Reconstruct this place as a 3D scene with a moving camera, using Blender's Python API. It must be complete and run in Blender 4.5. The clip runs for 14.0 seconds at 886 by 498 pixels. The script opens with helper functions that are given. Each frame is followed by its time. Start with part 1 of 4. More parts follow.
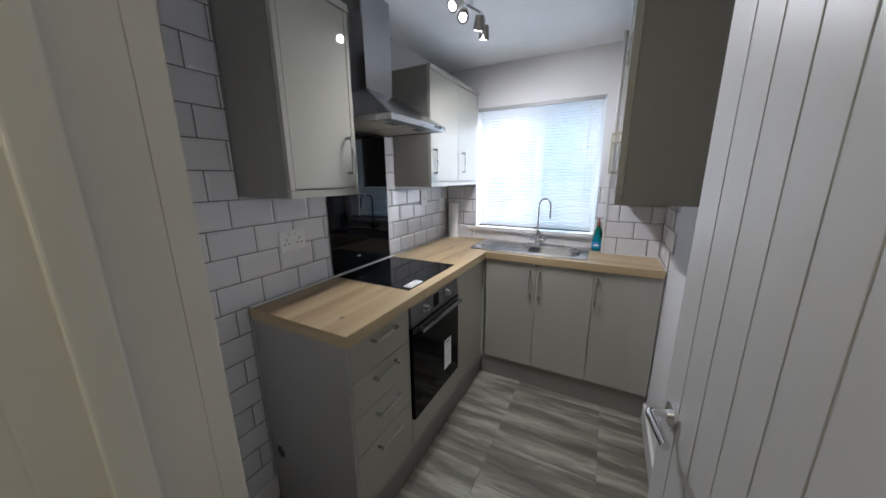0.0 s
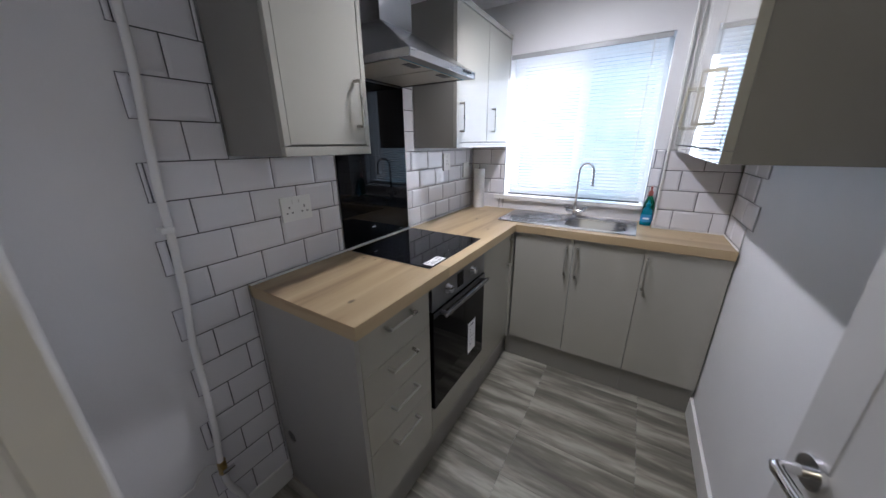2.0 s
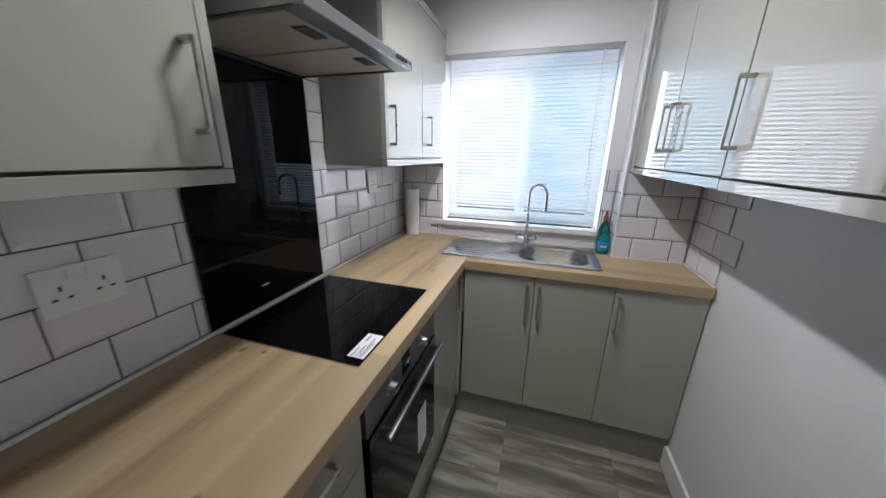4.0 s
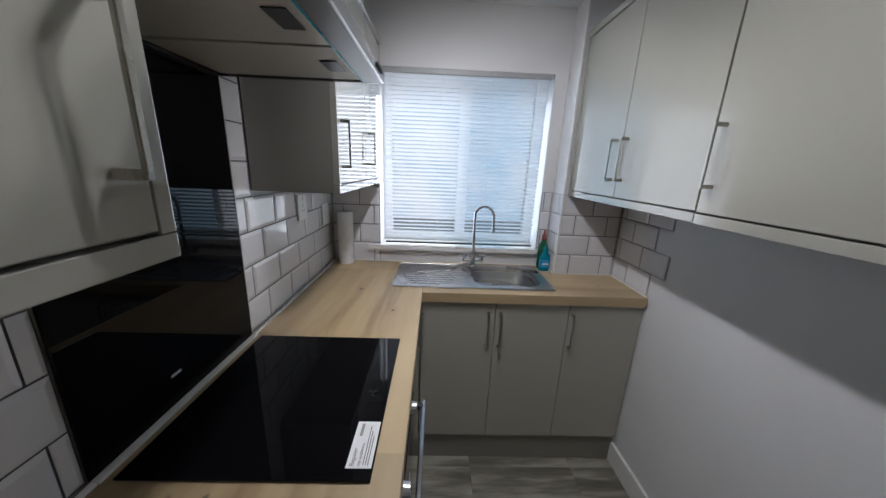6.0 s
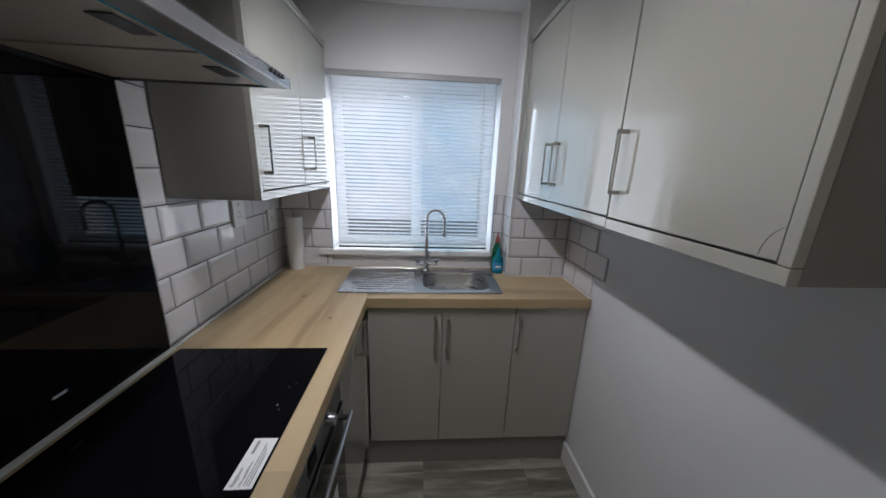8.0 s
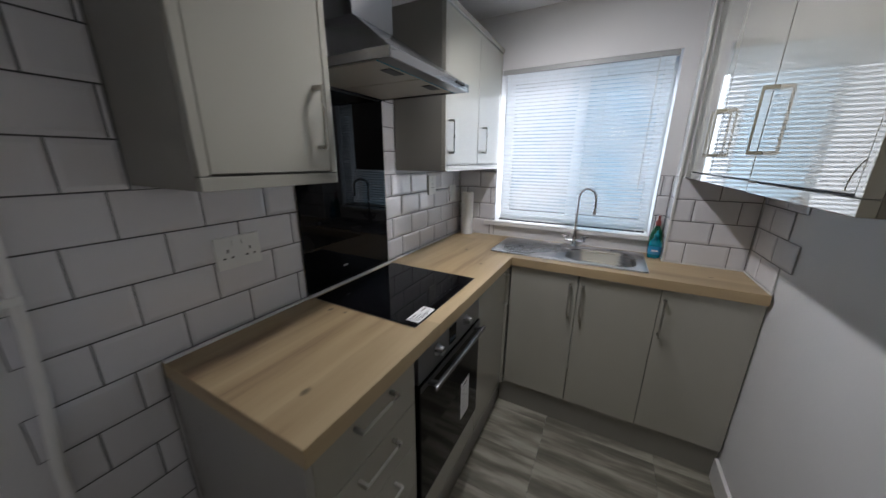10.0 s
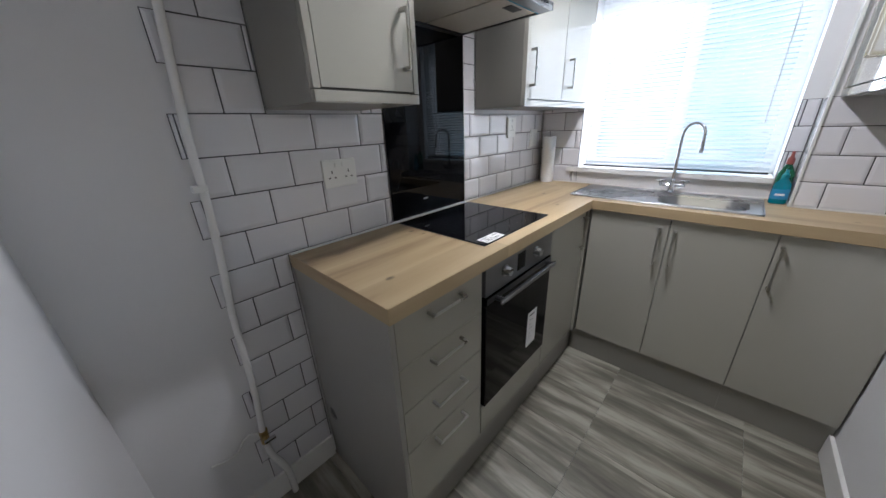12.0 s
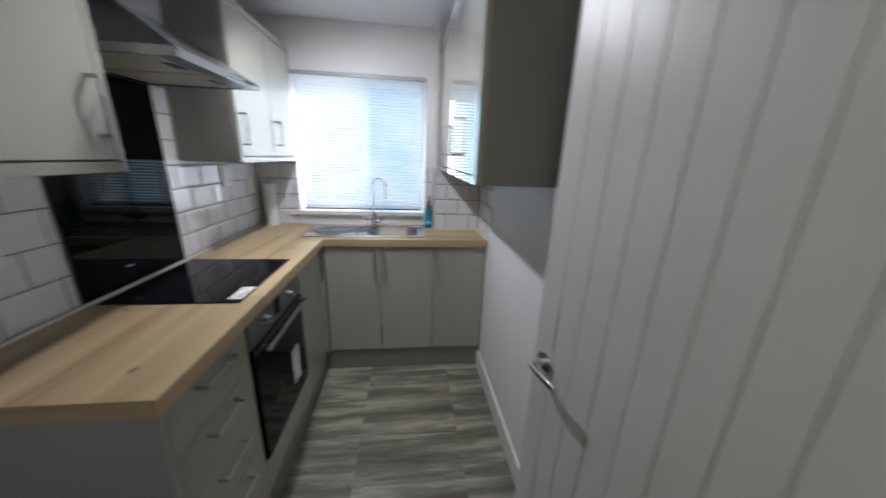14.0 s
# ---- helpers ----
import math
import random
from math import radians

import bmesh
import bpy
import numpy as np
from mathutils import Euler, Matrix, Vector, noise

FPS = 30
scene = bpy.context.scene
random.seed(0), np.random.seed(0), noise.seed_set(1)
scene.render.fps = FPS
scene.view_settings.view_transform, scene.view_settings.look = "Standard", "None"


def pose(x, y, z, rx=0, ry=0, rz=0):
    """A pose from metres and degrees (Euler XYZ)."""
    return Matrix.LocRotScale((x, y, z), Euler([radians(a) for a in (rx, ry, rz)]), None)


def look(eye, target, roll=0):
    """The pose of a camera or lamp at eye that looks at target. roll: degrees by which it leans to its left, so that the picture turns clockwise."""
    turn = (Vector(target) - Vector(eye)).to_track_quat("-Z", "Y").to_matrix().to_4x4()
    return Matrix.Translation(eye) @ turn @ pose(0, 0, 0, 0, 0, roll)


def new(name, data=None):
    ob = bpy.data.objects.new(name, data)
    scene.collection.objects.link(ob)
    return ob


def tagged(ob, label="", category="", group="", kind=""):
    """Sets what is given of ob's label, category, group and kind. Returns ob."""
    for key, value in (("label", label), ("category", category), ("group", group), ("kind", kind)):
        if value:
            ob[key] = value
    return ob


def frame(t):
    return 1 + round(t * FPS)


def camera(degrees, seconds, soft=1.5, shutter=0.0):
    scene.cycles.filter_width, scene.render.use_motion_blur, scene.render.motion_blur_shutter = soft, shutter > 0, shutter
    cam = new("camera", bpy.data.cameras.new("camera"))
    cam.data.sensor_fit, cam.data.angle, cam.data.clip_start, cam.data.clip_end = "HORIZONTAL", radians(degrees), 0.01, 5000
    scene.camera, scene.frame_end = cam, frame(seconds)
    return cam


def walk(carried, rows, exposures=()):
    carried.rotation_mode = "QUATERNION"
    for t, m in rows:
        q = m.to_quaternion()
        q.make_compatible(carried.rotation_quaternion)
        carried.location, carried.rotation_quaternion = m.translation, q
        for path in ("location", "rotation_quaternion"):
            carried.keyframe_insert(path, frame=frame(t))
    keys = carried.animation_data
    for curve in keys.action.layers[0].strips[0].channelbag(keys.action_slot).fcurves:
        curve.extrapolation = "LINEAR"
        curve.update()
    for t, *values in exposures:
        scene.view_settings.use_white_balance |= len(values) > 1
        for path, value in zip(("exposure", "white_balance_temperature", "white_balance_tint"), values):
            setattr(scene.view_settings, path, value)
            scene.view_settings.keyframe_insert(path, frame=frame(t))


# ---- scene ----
cam = camera(110.0, 14.0, shutter=0.5)
PATH = [
    (0, (1.250, -0.668, 1.471), (0.337, 1.053, 1.018), -0.5),
    (0.5, (1.284, -0.681, 1.424), (0.295, 0.982, 0.919), -0.7),
    (1, (1.221, -0.624, 1.436), (0.224, 1.013, 0.864), -0.5),
    (1.5, (1.167, -0.556, 1.421), (0.164, 1.060, 0.802), -0.7),
    (2, (1.123, -0.494, 1.432), (0.128, 1.118, 0.791), -0.5),
    (2.5, (1.050, -0.397, 1.448), (0.058, 1.220, 0.816), -0.4),
    (3, (0.986, -0.320, 1.456), (0.155, 1.389, 0.834), 0.3),
    (3.5, (0.933, -0.201, 1.458), (0.227, 1.570, 0.854), 0.6),
    (6, (0.576, 0.024, 1.505), (0.638, 1.958, 0.996), 2.3),
    (6.5, (0.587, 0.028, 1.531), (0.769, 1.956, 1.034), 2.4),
    (7, (0.612, 0.039, 1.535), (1.111, 1.913, 1.046), 2.7),
    (9.5, (0.963, -0.123, 1.481), (0.192, 1.646, 0.957), 0.6),
    (10, (0.953, -0.266, 1.461), (0.052, 1.432, 0.911), 0.4),
    (10.5, (0.989, -0.325, 1.453), (-0.018, 1.300, 0.864), -0.1),
    (11, (1.016, -0.338, 1.420), (-0.148, 1.171, 0.812), -0.7),
    (11.5, (1.029, -0.348, 1.363), (-0.213, 1.076, 0.710), -1.4),
    (12, (1.039, -0.347, 1.340), (-0.239, 1.004, 0.604), -2.2),
    (12.5, (1.025, -0.337, 1.388), (-0.241, 1.033, 0.667), -1.9),
    (13, (0.959, -0.416, 1.491), (0.103, 1.257, 0.805), 1.5),
    (13.5, (0.972, -0.500, 1.536), (0.625, 1.369, 0.914), 3.1),
    (14, (1.054, -0.592, 1.467), (1.279, 1.314, 0.903), 2.1),
]
walk(cam, [(t, look(eye, target, roll)) for t, eye, target, roll in PATH],
     exposures=[(0, 0.17, 5950, 14), (1, 0.27, 5800, 19), (1.5, 0.26, 5780, 19), (2.5, 0.23, 5950, 16), (3.5, 0.10, 6080, 15), (6, -0.48, 6030, 14), (7.2, -0.55, 6030, 14), (9.5, -0.68, 6100, 14),
                (10, -0.42, 6150, 14), (10.5, -0.07, 6130, 15), (11, 0.12, 6060, 15), (12, 0.34, 5940, 14), (13, 0.46, 5980, 13), (14, 0.04, 5980, 12)])

# ---- world and light ----
world = bpy.data.worlds.new("world")
scene.world = world
world.use_nodes = True
wn = world.node_tree
sky = wn.nodes.new("ShaderNodeTexSky")
sky.sky_type, sky.sun_disc = "NISHITA", False
sky.sun_elevation, sky.sun_rotation = radians(38), radians(35)
wn.links.new(sky.outputs[0], wn.nodes["Background"].inputs[0])
wn.nodes["Background"].inputs[1].default_value = 0.14


def lamp(name, kind, m, energy, colour, size=0.1, size_y=None, angle=None):
    data = bpy.data.lights.new(name, kind)
    data.energy, data.color = energy, colour
    if kind == "AREA":
        data.size = size
        if size_y:
            data.shape, data.size_y = "RECTANGLE", size_y
    elif kind == "SUN":
        data.angle = angle
    else:
        data.shadow_soft_size = size
    if kind == "SPOT":
        data.spot_size, data.spot_blend = radians(150), 0.8
    ob = new(name, data)
    ob.matrix_world = m
    return ob


lamp("sun", "SUN", look((2, 4, 3.6), (0.6, 0, 1.0)), 1.2, (1, 0.97, 0.92), angle=radians(12))
lamp("pane_light", "AREA", look((0.494, 1.905, 1.478), (0.494, 0, 1.41)), 4.5, (0.92, 0.97, 1.0), 0.442, 0.79)
lamp("pane_light", "AREA", look((0.902, 1.905, 1.478), (0.902, 0, 1.41)), 1.75, (0.46, 0.78, 1.0), 0.292, 0.79)
lamp("pane_light", "AREA", look((1.113, 1.905, 1.478), (1.113, 0, 1.41)), 0.9, (0.85, 0.94, 1.0), 0.122, 0.79)
lamp("hall_light", "POINT", pose(0.9, -1.35, 2.0), 6.8, (1.0, 0.92, 0.64), 0.25)

# ---- materials ----


def mat(name, colour, rough=0.5, metal=0.0, vary=0.06, scale=8.0, grain=0.0, grain_scale=200.0, coat=0.0, random_tint=0.0, stretch=(1, 1, 1), spec=0.5):
    m = bpy.data.materials.new(name)
    m.use_nodes = True
    n, l = m.node_tree.nodes, m.node_tree.links
    b = n["Principled BSDF"]
    b.inputs["Roughness"].default_value, b.inputs["Metallic"].default_value = rough, metal
    b.inputs["Coat Weight"].default_value, b.inputs["Coat Roughness"].default_value = coat, 0.03
    b.inputs["Specular IOR Level"].default_value = spec
    co, mp = n.new("ShaderNodeTexCoord"), n.new("ShaderNodeMapping")
    mp.inputs["Scale"].default_value = stretch
    l.new(co.outputs["Object"], mp.inputs[0])
    t = n.new("ShaderNodeTexNoise")
    t.inputs["Scale"].default_value, t.inputs["Detail"].default_value = scale, 6
    l.new(mp.outputs[0], t.inputs[0])
    ramp = n.new("ShaderNodeMapRange")
    ramp.inputs["From Min"].default_value, ramp.inputs["From Max"].default_value = 0.3, 0.7
    ramp.inputs["To Min"].default_value, ramp.inputs["To Max"].default_value = 1 - vary, 1 + vary
    l.new(t.outputs[0], ramp.inputs[0])
    last = ramp.outputs[0]
    if random_tint:
        info, add = n.new("ShaderNodeObjectInfo"), n.new("ShaderNodeMath")
        mr = n.new("ShaderNodeMapRange")
        mr.inputs["To Min"].default_value, mr.inputs["To Max"].default_value = 1 - random_tint, 1 + random_tint
        l.new(info.outputs["Random"], mr.inputs[0])
        add.operation = "MULTIPLY"
        l.new(last, add.inputs[0])
        l.new(mr.outputs[0], add.inputs[1])
        last = add.outputs[0]
    mul = n.new("ShaderNodeVectorMath")
    mul.operation = "SCALE"
    mul.inputs[0].default_value = colour
    l.new(last, mul.inputs["Scale"])
    l.new(mul.outputs[0], b.inputs["Base Color"])
    rr = n.new("ShaderNodeMapRange")
    rr.inputs["To Min"].default_value, rr.inputs["To Max"].default_value = (max(rough - 0.06, 0.02), min(rough + 0.08, 1)) if rough > 0.05 else (rough, rough + 0.012)
    l.new(t.outputs[0], rr.inputs[0])
    l.new(rr.outputs[0], b.inputs["Roughness"])
    if grain:
        g, bump = n.new("ShaderNodeTexNoise"), n.new("ShaderNodeBump")
        g.inputs["Scale"].default_value, g.inputs["Detail"].default_value = grain_scale, 4
        l.new(mp.outputs[0], g.inputs[0])
        bump.inputs["Strength"].default_value, bump.inputs["Distance"].default_value = grain, 0.002
        l.new(g.outputs[0], bump.inputs["Height"])
        l.new(bump.outputs[0], b.inputs["Normal"])
    return m


def oak(name, along, knots):
    """Oak laminate with its grain along an axis, knots and board joints."""
    m = bpy.data.materials.new(name)
    m.use_nodes = True
    n, l = m.node_tree.nodes, m.node_tree.links
    b = n["Principled BSDF"]
    b.inputs["Roughness"].default_value = 0.42
    co, mp = n.new("ShaderNodeTexCoord"), n.new("ShaderNodeMapping")
    mp.inputs["Scale"].default_value = (6.5, 0.7, 6.5) if along == "y" else (0.7, 6.5, 6.5)
    l.new(co.outputs["Object"], mp.inputs[0])
    warp = n.new("ShaderNodeTexNoise")
    warp.inputs["Scale"].default_value, warp.inputs["Detail"].default_value, warp.inputs["Distortion"].default_value = 1.0, 8, 0.8
    l.new(mp.outputs[0], warp.inputs[0])
    fine = n.new("ShaderNodeTexNoise")
    fine.inputs["Scale"].default_value, fine.inputs["Detail"].default_value = 9.0, 6
    l.new(mp.outputs[0], fine.inputs[0])
    mix = n.new("ShaderNodeMath")
    mix.operation = "MULTIPLY_ADD"
    mix.inputs[1].default_value = 0.17
    l.new(fine.outputs[0], mix.inputs[0])
    l.new(warp.outputs[0], mix.inputs[2])
    cr = n.new("ShaderNodeValToRGB")
    cr.color_ramp.elements[0].position, cr.color_ramp.elements[0].color = 0.40, (0.255, 0.170, 0.094, 1)
    cr.color_ramp.elements[1].position, cr.color_ramp.elements[1].color = 0.85, (0.545, 0.420, 0.252, 1)
    mid = cr.color_ramp.elements.new(0.55)
    mid.color = (0.435, 0.320, 0.180, 1)
    l.new(mix.outputs[0], cr.inputs[0])
    # boards
    bm_ = n.new("ShaderNodeMapping")
    bm_.inputs["Scale"].default_value = (5.2, 0.9, 1) if along == "y" else (0.9, 5.2, 1)
    bm_.inputs["Location"].default_value = (0.3, 0.35, 0)
    l.new(co.outputs["Object"], bm_.inputs[0])
    fl = n.new("ShaderNodeVectorMath")
    fl.operation = "FLOOR"
    l.new(bm_.outputs[0], fl.inputs[0])
    wh = n.new("ShaderNodeTexWhiteNoise")
    l.new(fl.outputs[0], wh.inputs[0])
    mr = n.new("ShaderNodeMapRange")
    mr.inputs["To Min"].default_value, mr.inputs["To Max"].default_value = 0.80, 1.10
    l.new(wh.outputs[0], mr.inputs[0])
    # knots, with an uneven outline
    wn_, wob = n.new("ShaderNodeTexNoise"), n.new("ShaderNodeVectorMath")
    wn_.inputs["Scale"].default_value = 70
    wob.operation = "MULTIPLY_ADD"
    l.new(co.outputs["Object"], wn_.inputs[0])
    l.new(wn_.outputs[1], wob.inputs[0])
    wob.inputs[1].default_value = (0.008, 0.012, 0)
    l.new(co.outputs["Object"], wob.inputs[2])
    shade = None
    for kx, ky, size in knots:
        km, kd, kr = n.new("ShaderNodeMapping"), n.new("ShaderNodeVectorMath"), n.new("ShaderNodeMapRange")
        km.inputs["Scale"].default_value = (1, 0.6, 0) if along == "y" else (0.6, 1, 0)
        l.new(wob.outputs[0], km.inputs[0])
        kd.operation = "DISTANCE"
        l.new(km.outputs[0], kd.inputs[0])
        kd.inputs[1].default_value = (kx, ky * 0.6, 0) if along == "y" else (kx * 0.6, ky, 0)
        kr.inputs["From Min"].default_value, kr.inputs["From Max"].default_value = size * 0.3, size
        kr.inputs["To Min"].default_value, kr.inputs["To Max"].default_value = 0.32, 1.0
        l.new(kd.outputs["Value"], kr.inputs[0])
        if shade is None:
            shade = kr.outputs[0]
        else:
            low = n.new("ShaderNodeMath")
            low.operation = "MINIMUM"
            l.new(shade, low.inputs[0])
            l.new(kr.outputs[0], low.inputs[1])
            shade = low.outputs[0]
    s1, s2 = n.new("ShaderNodeMath"), n.new("ShaderNodeVectorMath")
    s1.operation, s2.operation = "MULTIPLY", "SCALE"
    l.new(mr.outputs[0], s1.inputs[0])
    l.new(shade, s1.inputs[1])
    l.new(cr.outputs[0], s2.inputs[0])
    l.new(s1.outputs[0], s2.inputs["Scale"])
    l.new(s2.outputs[0], b.inputs["Base Color"])
    bump = n.new("ShaderNodeBump")
    bump.inputs["Strength"].default_value, bump.inputs["Distance"].default_value = 0.15, 0.001
    l.new(fine.outputs[0], bump.inputs["Height"])
    l.new(bump.outputs[0], b.inputs["Normal"])
    return m


def stone_floor(name):
    """Grey travertine-look tile with streaks across the room."""
    m = bpy.data.materials.new(name)
    m.use_nodes = True
    n, l = m.node_tree.nodes, m.node_tree.links
    b = n["Principled BSDF"]
    b.inputs["Roughness"].default_value = 0.38
    co, info = n.new("ShaderNodeTexCoord"), n.new("ShaderNodeObjectInfo")
    off, mp = n.new("ShaderNodeVectorMath"), n.new("ShaderNodeMapping")
    shift = n.new("ShaderNodeCombineXYZ")
    k = n.new("ShaderNodeMath")
    k.operation = "MULTIPLY"
    k.inputs[1].default_value = 37.0
    l.new(info.outputs["Random"], k.inputs[0])
    for i in range(3):
        l.new(k.outputs[0], shift.inputs[i])
    l.new(co.outputs["Object"], off.inputs[0])
    l.new(shift.outputs[0], off.inputs[1])
    mp.inputs["Scale"].default_value = (1.7, 12.5, 1)
    l.new(off.outputs[0], mp.inputs[0])
    a, f = n.new("ShaderNodeTexNoise"), n.new("ShaderNodeTexNoise")
    a.inputs["Scale"].default_value, a.inputs["Detail"].default_value, a.inputs["Distortion"].default_value = 1.0, 6, 0.25
    f.inputs["Scale"].default_value, f.inputs["Detail"].default_value = 4.5, 8
    l.new(mp.outputs[0], a.inputs[0])
    l.new(mp.outputs[0], f.inputs[0])
    mix = n.new("ShaderNodeMath")
    mix.operation = "MULTIPLY_ADD"
    mix.inputs[1].default_value = 0.34
    l.new(f.outputs[0], mix.inputs[0])
    l.new(a.outputs[0], mix.inputs[2])
    cr = n.new("ShaderNodeValToRGB")
    cr.color_ramp.elements[0].position, cr.color_ramp.elements[0].color = 0.46, (0.095, 0.084, 0.067, 1)
    cr.color_ramp.elements[1].position, cr.color_ramp.elements[1].color = 0.82, (0.35, 0.33, 0.272, 1)
    mid = cr.color_ramp.elements.new(0.64)
    mid.color = (0.168, 0.156, 0.124, 1)
    l.new(mix.outputs[0], cr.inputs[0])
    l.new(cr.outputs[0], b.inputs["Base Color"])
    rr = n.new("ShaderNodeMapRange")
    rr.inputs["To Min"].default_value, rr.inputs["To Max"].default_value = 0.28, 0.5
    l.new(f.outputs[0], rr.inputs[0])
    l.new(rr.outputs[0], b.inputs["Roughness"])
    bump = n.new("ShaderNodeBump")
    bump.inputs["Strength"].default_value, bump.inputs["Distance"].default_value = 0.2, 0.001
    l.new(f.outputs[0], bump.inputs["Height"])
    l.new(bump.outputs[0], b.inputs["Normal"])
    return m


M_WALL = mat("white_wall_paint", (0.68, 0.671, 0.673), 0.55, vary=0.03, scale=2.5, grain=0.12, grain_scale=140)
M_CEIL = mat("ceiling_paint", (0.85, 0.86, 0.88), 0.75, vary=0.02, grain=0.1, grain_scale=90)
M_HALL = mat("hall_wall_paint", (0.62, 0.58, 0.48), 0.8, vary=0.03, grain=0.1)
M_GLOSSWHITE = mat("white_gloss_paint", (0.74, 0.73, 0.71), 0.22, vary=0.03, scale=5, grain=0.05, grain_scale=60)
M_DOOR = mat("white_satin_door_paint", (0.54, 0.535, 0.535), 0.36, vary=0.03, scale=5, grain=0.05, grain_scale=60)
M_TILE = mat("white_glazed_tile", (0.69, 0.68, 0.70), 0.045, vary=0.02, scale=6, grain=0.02, grain_scale=25, random_tint=0.03)
M_GROUT = mat("dark_grey_grout", (0.085, 0.085, 0.09), 0.9, vary=0.2, scale=40, grain=0.3)
M_GROUTLIGHT = mat("white_sealant", (0.75, 0.74, 0.72), 0.4, vary=0.05)
M_CAB = mat("grey_gloss_cabinet", (0.356, 0.343, 0.300), 0.04, vary=0.012, scale=3, coat=0.65, grain=0.006, grain_scale=14)
M_CARC = mat("grey_matt_carcass", (0.30, 0.29, 0.27), 0.42, vary=0.02, scale=5, grain=0.04, grain_scale=300)
# Darker, browner carcass colour; the shade on the units' sides is put into it.
M_SIDE = mat("shaded_taupe_carcass", (0.222, 0.211, 0.190), 0.5, vary=0.02, scale=5, grain=0.04, grain_scale=300)
KNOTS_Y = ((0.144, -0.79, 0.011), (-0.115, -0.478, 0.010), (-0.055, -0.47, 0.006), (-0.01, 0.448, 0.010), (0.160, 0.240, 0.008))
M_OAK_Y, M_OAK_X = oak("oak_laminate_lengthwise", "y", KNOTS_Y), oak("oak_laminate_crosswise", "x", ((0.36, -0.03, 0.008),))
M_FLOOR = stone_floor("grey_streaked_floor_tile")
M_STEEL = mat("brushed_steel", (0.50, 0.50, 0.51), 0.27, 1.0, vary=0.05, scale=3, grain=0.02, grain_scale=90, stretch=(1, 1, 14))
M_HOOD = mat("satin_steel_sheet", (0.34, 0.34, 0.35), 0.2, 1.0, vary=0.03, scale=2)
M_OVENSTEEL = mat("dark_stainless", (0.22, 0.22, 0.225), 0.36, 0.9, vary=0.04, scale=6)
M_CHROME = mat("chrome", (0.78, 0.78, 0.80), 0.07, 1.0, vary=0.02)
M_NICKEL = mat("brushed_nickel", (0.44, 0.425, 0.395), 0.28, 1.0, vary=0.04)
M_BLACKGLASS = mat("black_glass", (0.004, 0.004, 0.005), 0.02, vary=0.1, spec=0.13)
M_BLACK = mat("black_plastic", (0.015, 0.015, 0.016), 0.35, vary=0.1, grain=0.1)
M_WHITEPL = mat("white_plastic", (0.74, 0.74, 0.72), 0.28, vary=0.02)
M_RAIL = mat("grey_painted_rail", (0.36, 0.36, 0.36), 0.4, vary=0.03)
M_PAPER = mat("white_paper", (0.78, 0.78, 0.78), 0.7, vary=0.03, scale=30)
M_INK = mat("grey_ink", (0.05, 0.05, 0.05), 0.8)
M_BRASS = mat("tarnished_brass", (0.42, 0.30, 0.12), 0.4, 1.0, vary=0.3, scale=60)
M_RED = mat("red_plastic", (0.24, 0.05, 0.04), 0.35)
M_LABEL = mat("blue_label", (0.02, 0.22, 0.42), 0.4)
M_MESH = mat("hood_filter_mesh", (0.50, 0.475, 0.42), 0.5, 0.5, vary=0.12, scale=400, grain=0.6, grain_scale=600)
M_PVC = mat("white_pvc_frame", (0.78, 0.79, 0.80), 0.3, vary=0.02)
M_FILM = mat("blue_protective_film", (0.03, 0.35, 0.50), 0.25)


def liquid(name, colour):
    m = mat(name, colour, 0.08)
    m.node_tree.nodes["Principled BSDF"].inputs["Transmission Weight"].default_value = 0.45
    return m


M_TEAL, M_GREEN = liquid("teal_liquid_soap", (0.01, 0.33, 0.45)), liquid("green_liquid_soap", (0.012, 0.20, 0.09))


def glass(name):
    m = bpy.data.materials.new(name)
    m.use_nodes = True
    b = m.node_tree.nodes["Principled BSDF"]
    b.inputs["Transmission Weight"].default_value, b.inputs["Roughness"].default_value, b.inputs["IOR"].default_value = 1.0, 0.0, 1.45
    return m


M_GLASS = glass("window_glass")


def glow(name, colour, strength):
    m = bpy.data.materials.new(name)
    m.use_nodes = True
    b = m.node_tree.nodes["Principled BSDF"]
    b.inputs["Emission Color"].default_value, b.inputs["Emission Strength"].default_value = (*colour, 1), strength
    b.inputs["Base Color"].default_value = (*colour, 1)
    return m


M_BULB = glow("lit_bulb", (1.0, 0.96, 0.90), 16)


def slat_material():
    m = bpy.data.materials.new("white_blind_slat")
    m.use_nodes = True
    n, l = m.node_tree.nodes, m.node_tree.links
    b = n["Principled BSDF"]
    b.inputs["Base Color"].default_value, b.inputs["Roughness"].default_value = (0.78, 0.80, 0.82, 1), 0.35
    tr, mx = n.new("ShaderNodeBsdfTranslucent"), n.new("ShaderNodeMixShader")
    tr.inputs[0].default_value = (0.75, 0.85, 0.92, 1)
    mx.inputs[0].default_value = 0.12
    l.new(b.outputs[0], mx.inputs[1])
    l.new(tr.outputs[0], mx.inputs[2])
    l.new(mx.outputs[0], n["Material Output"].inputs[0])
    return m


M_SLAT = slat_material()


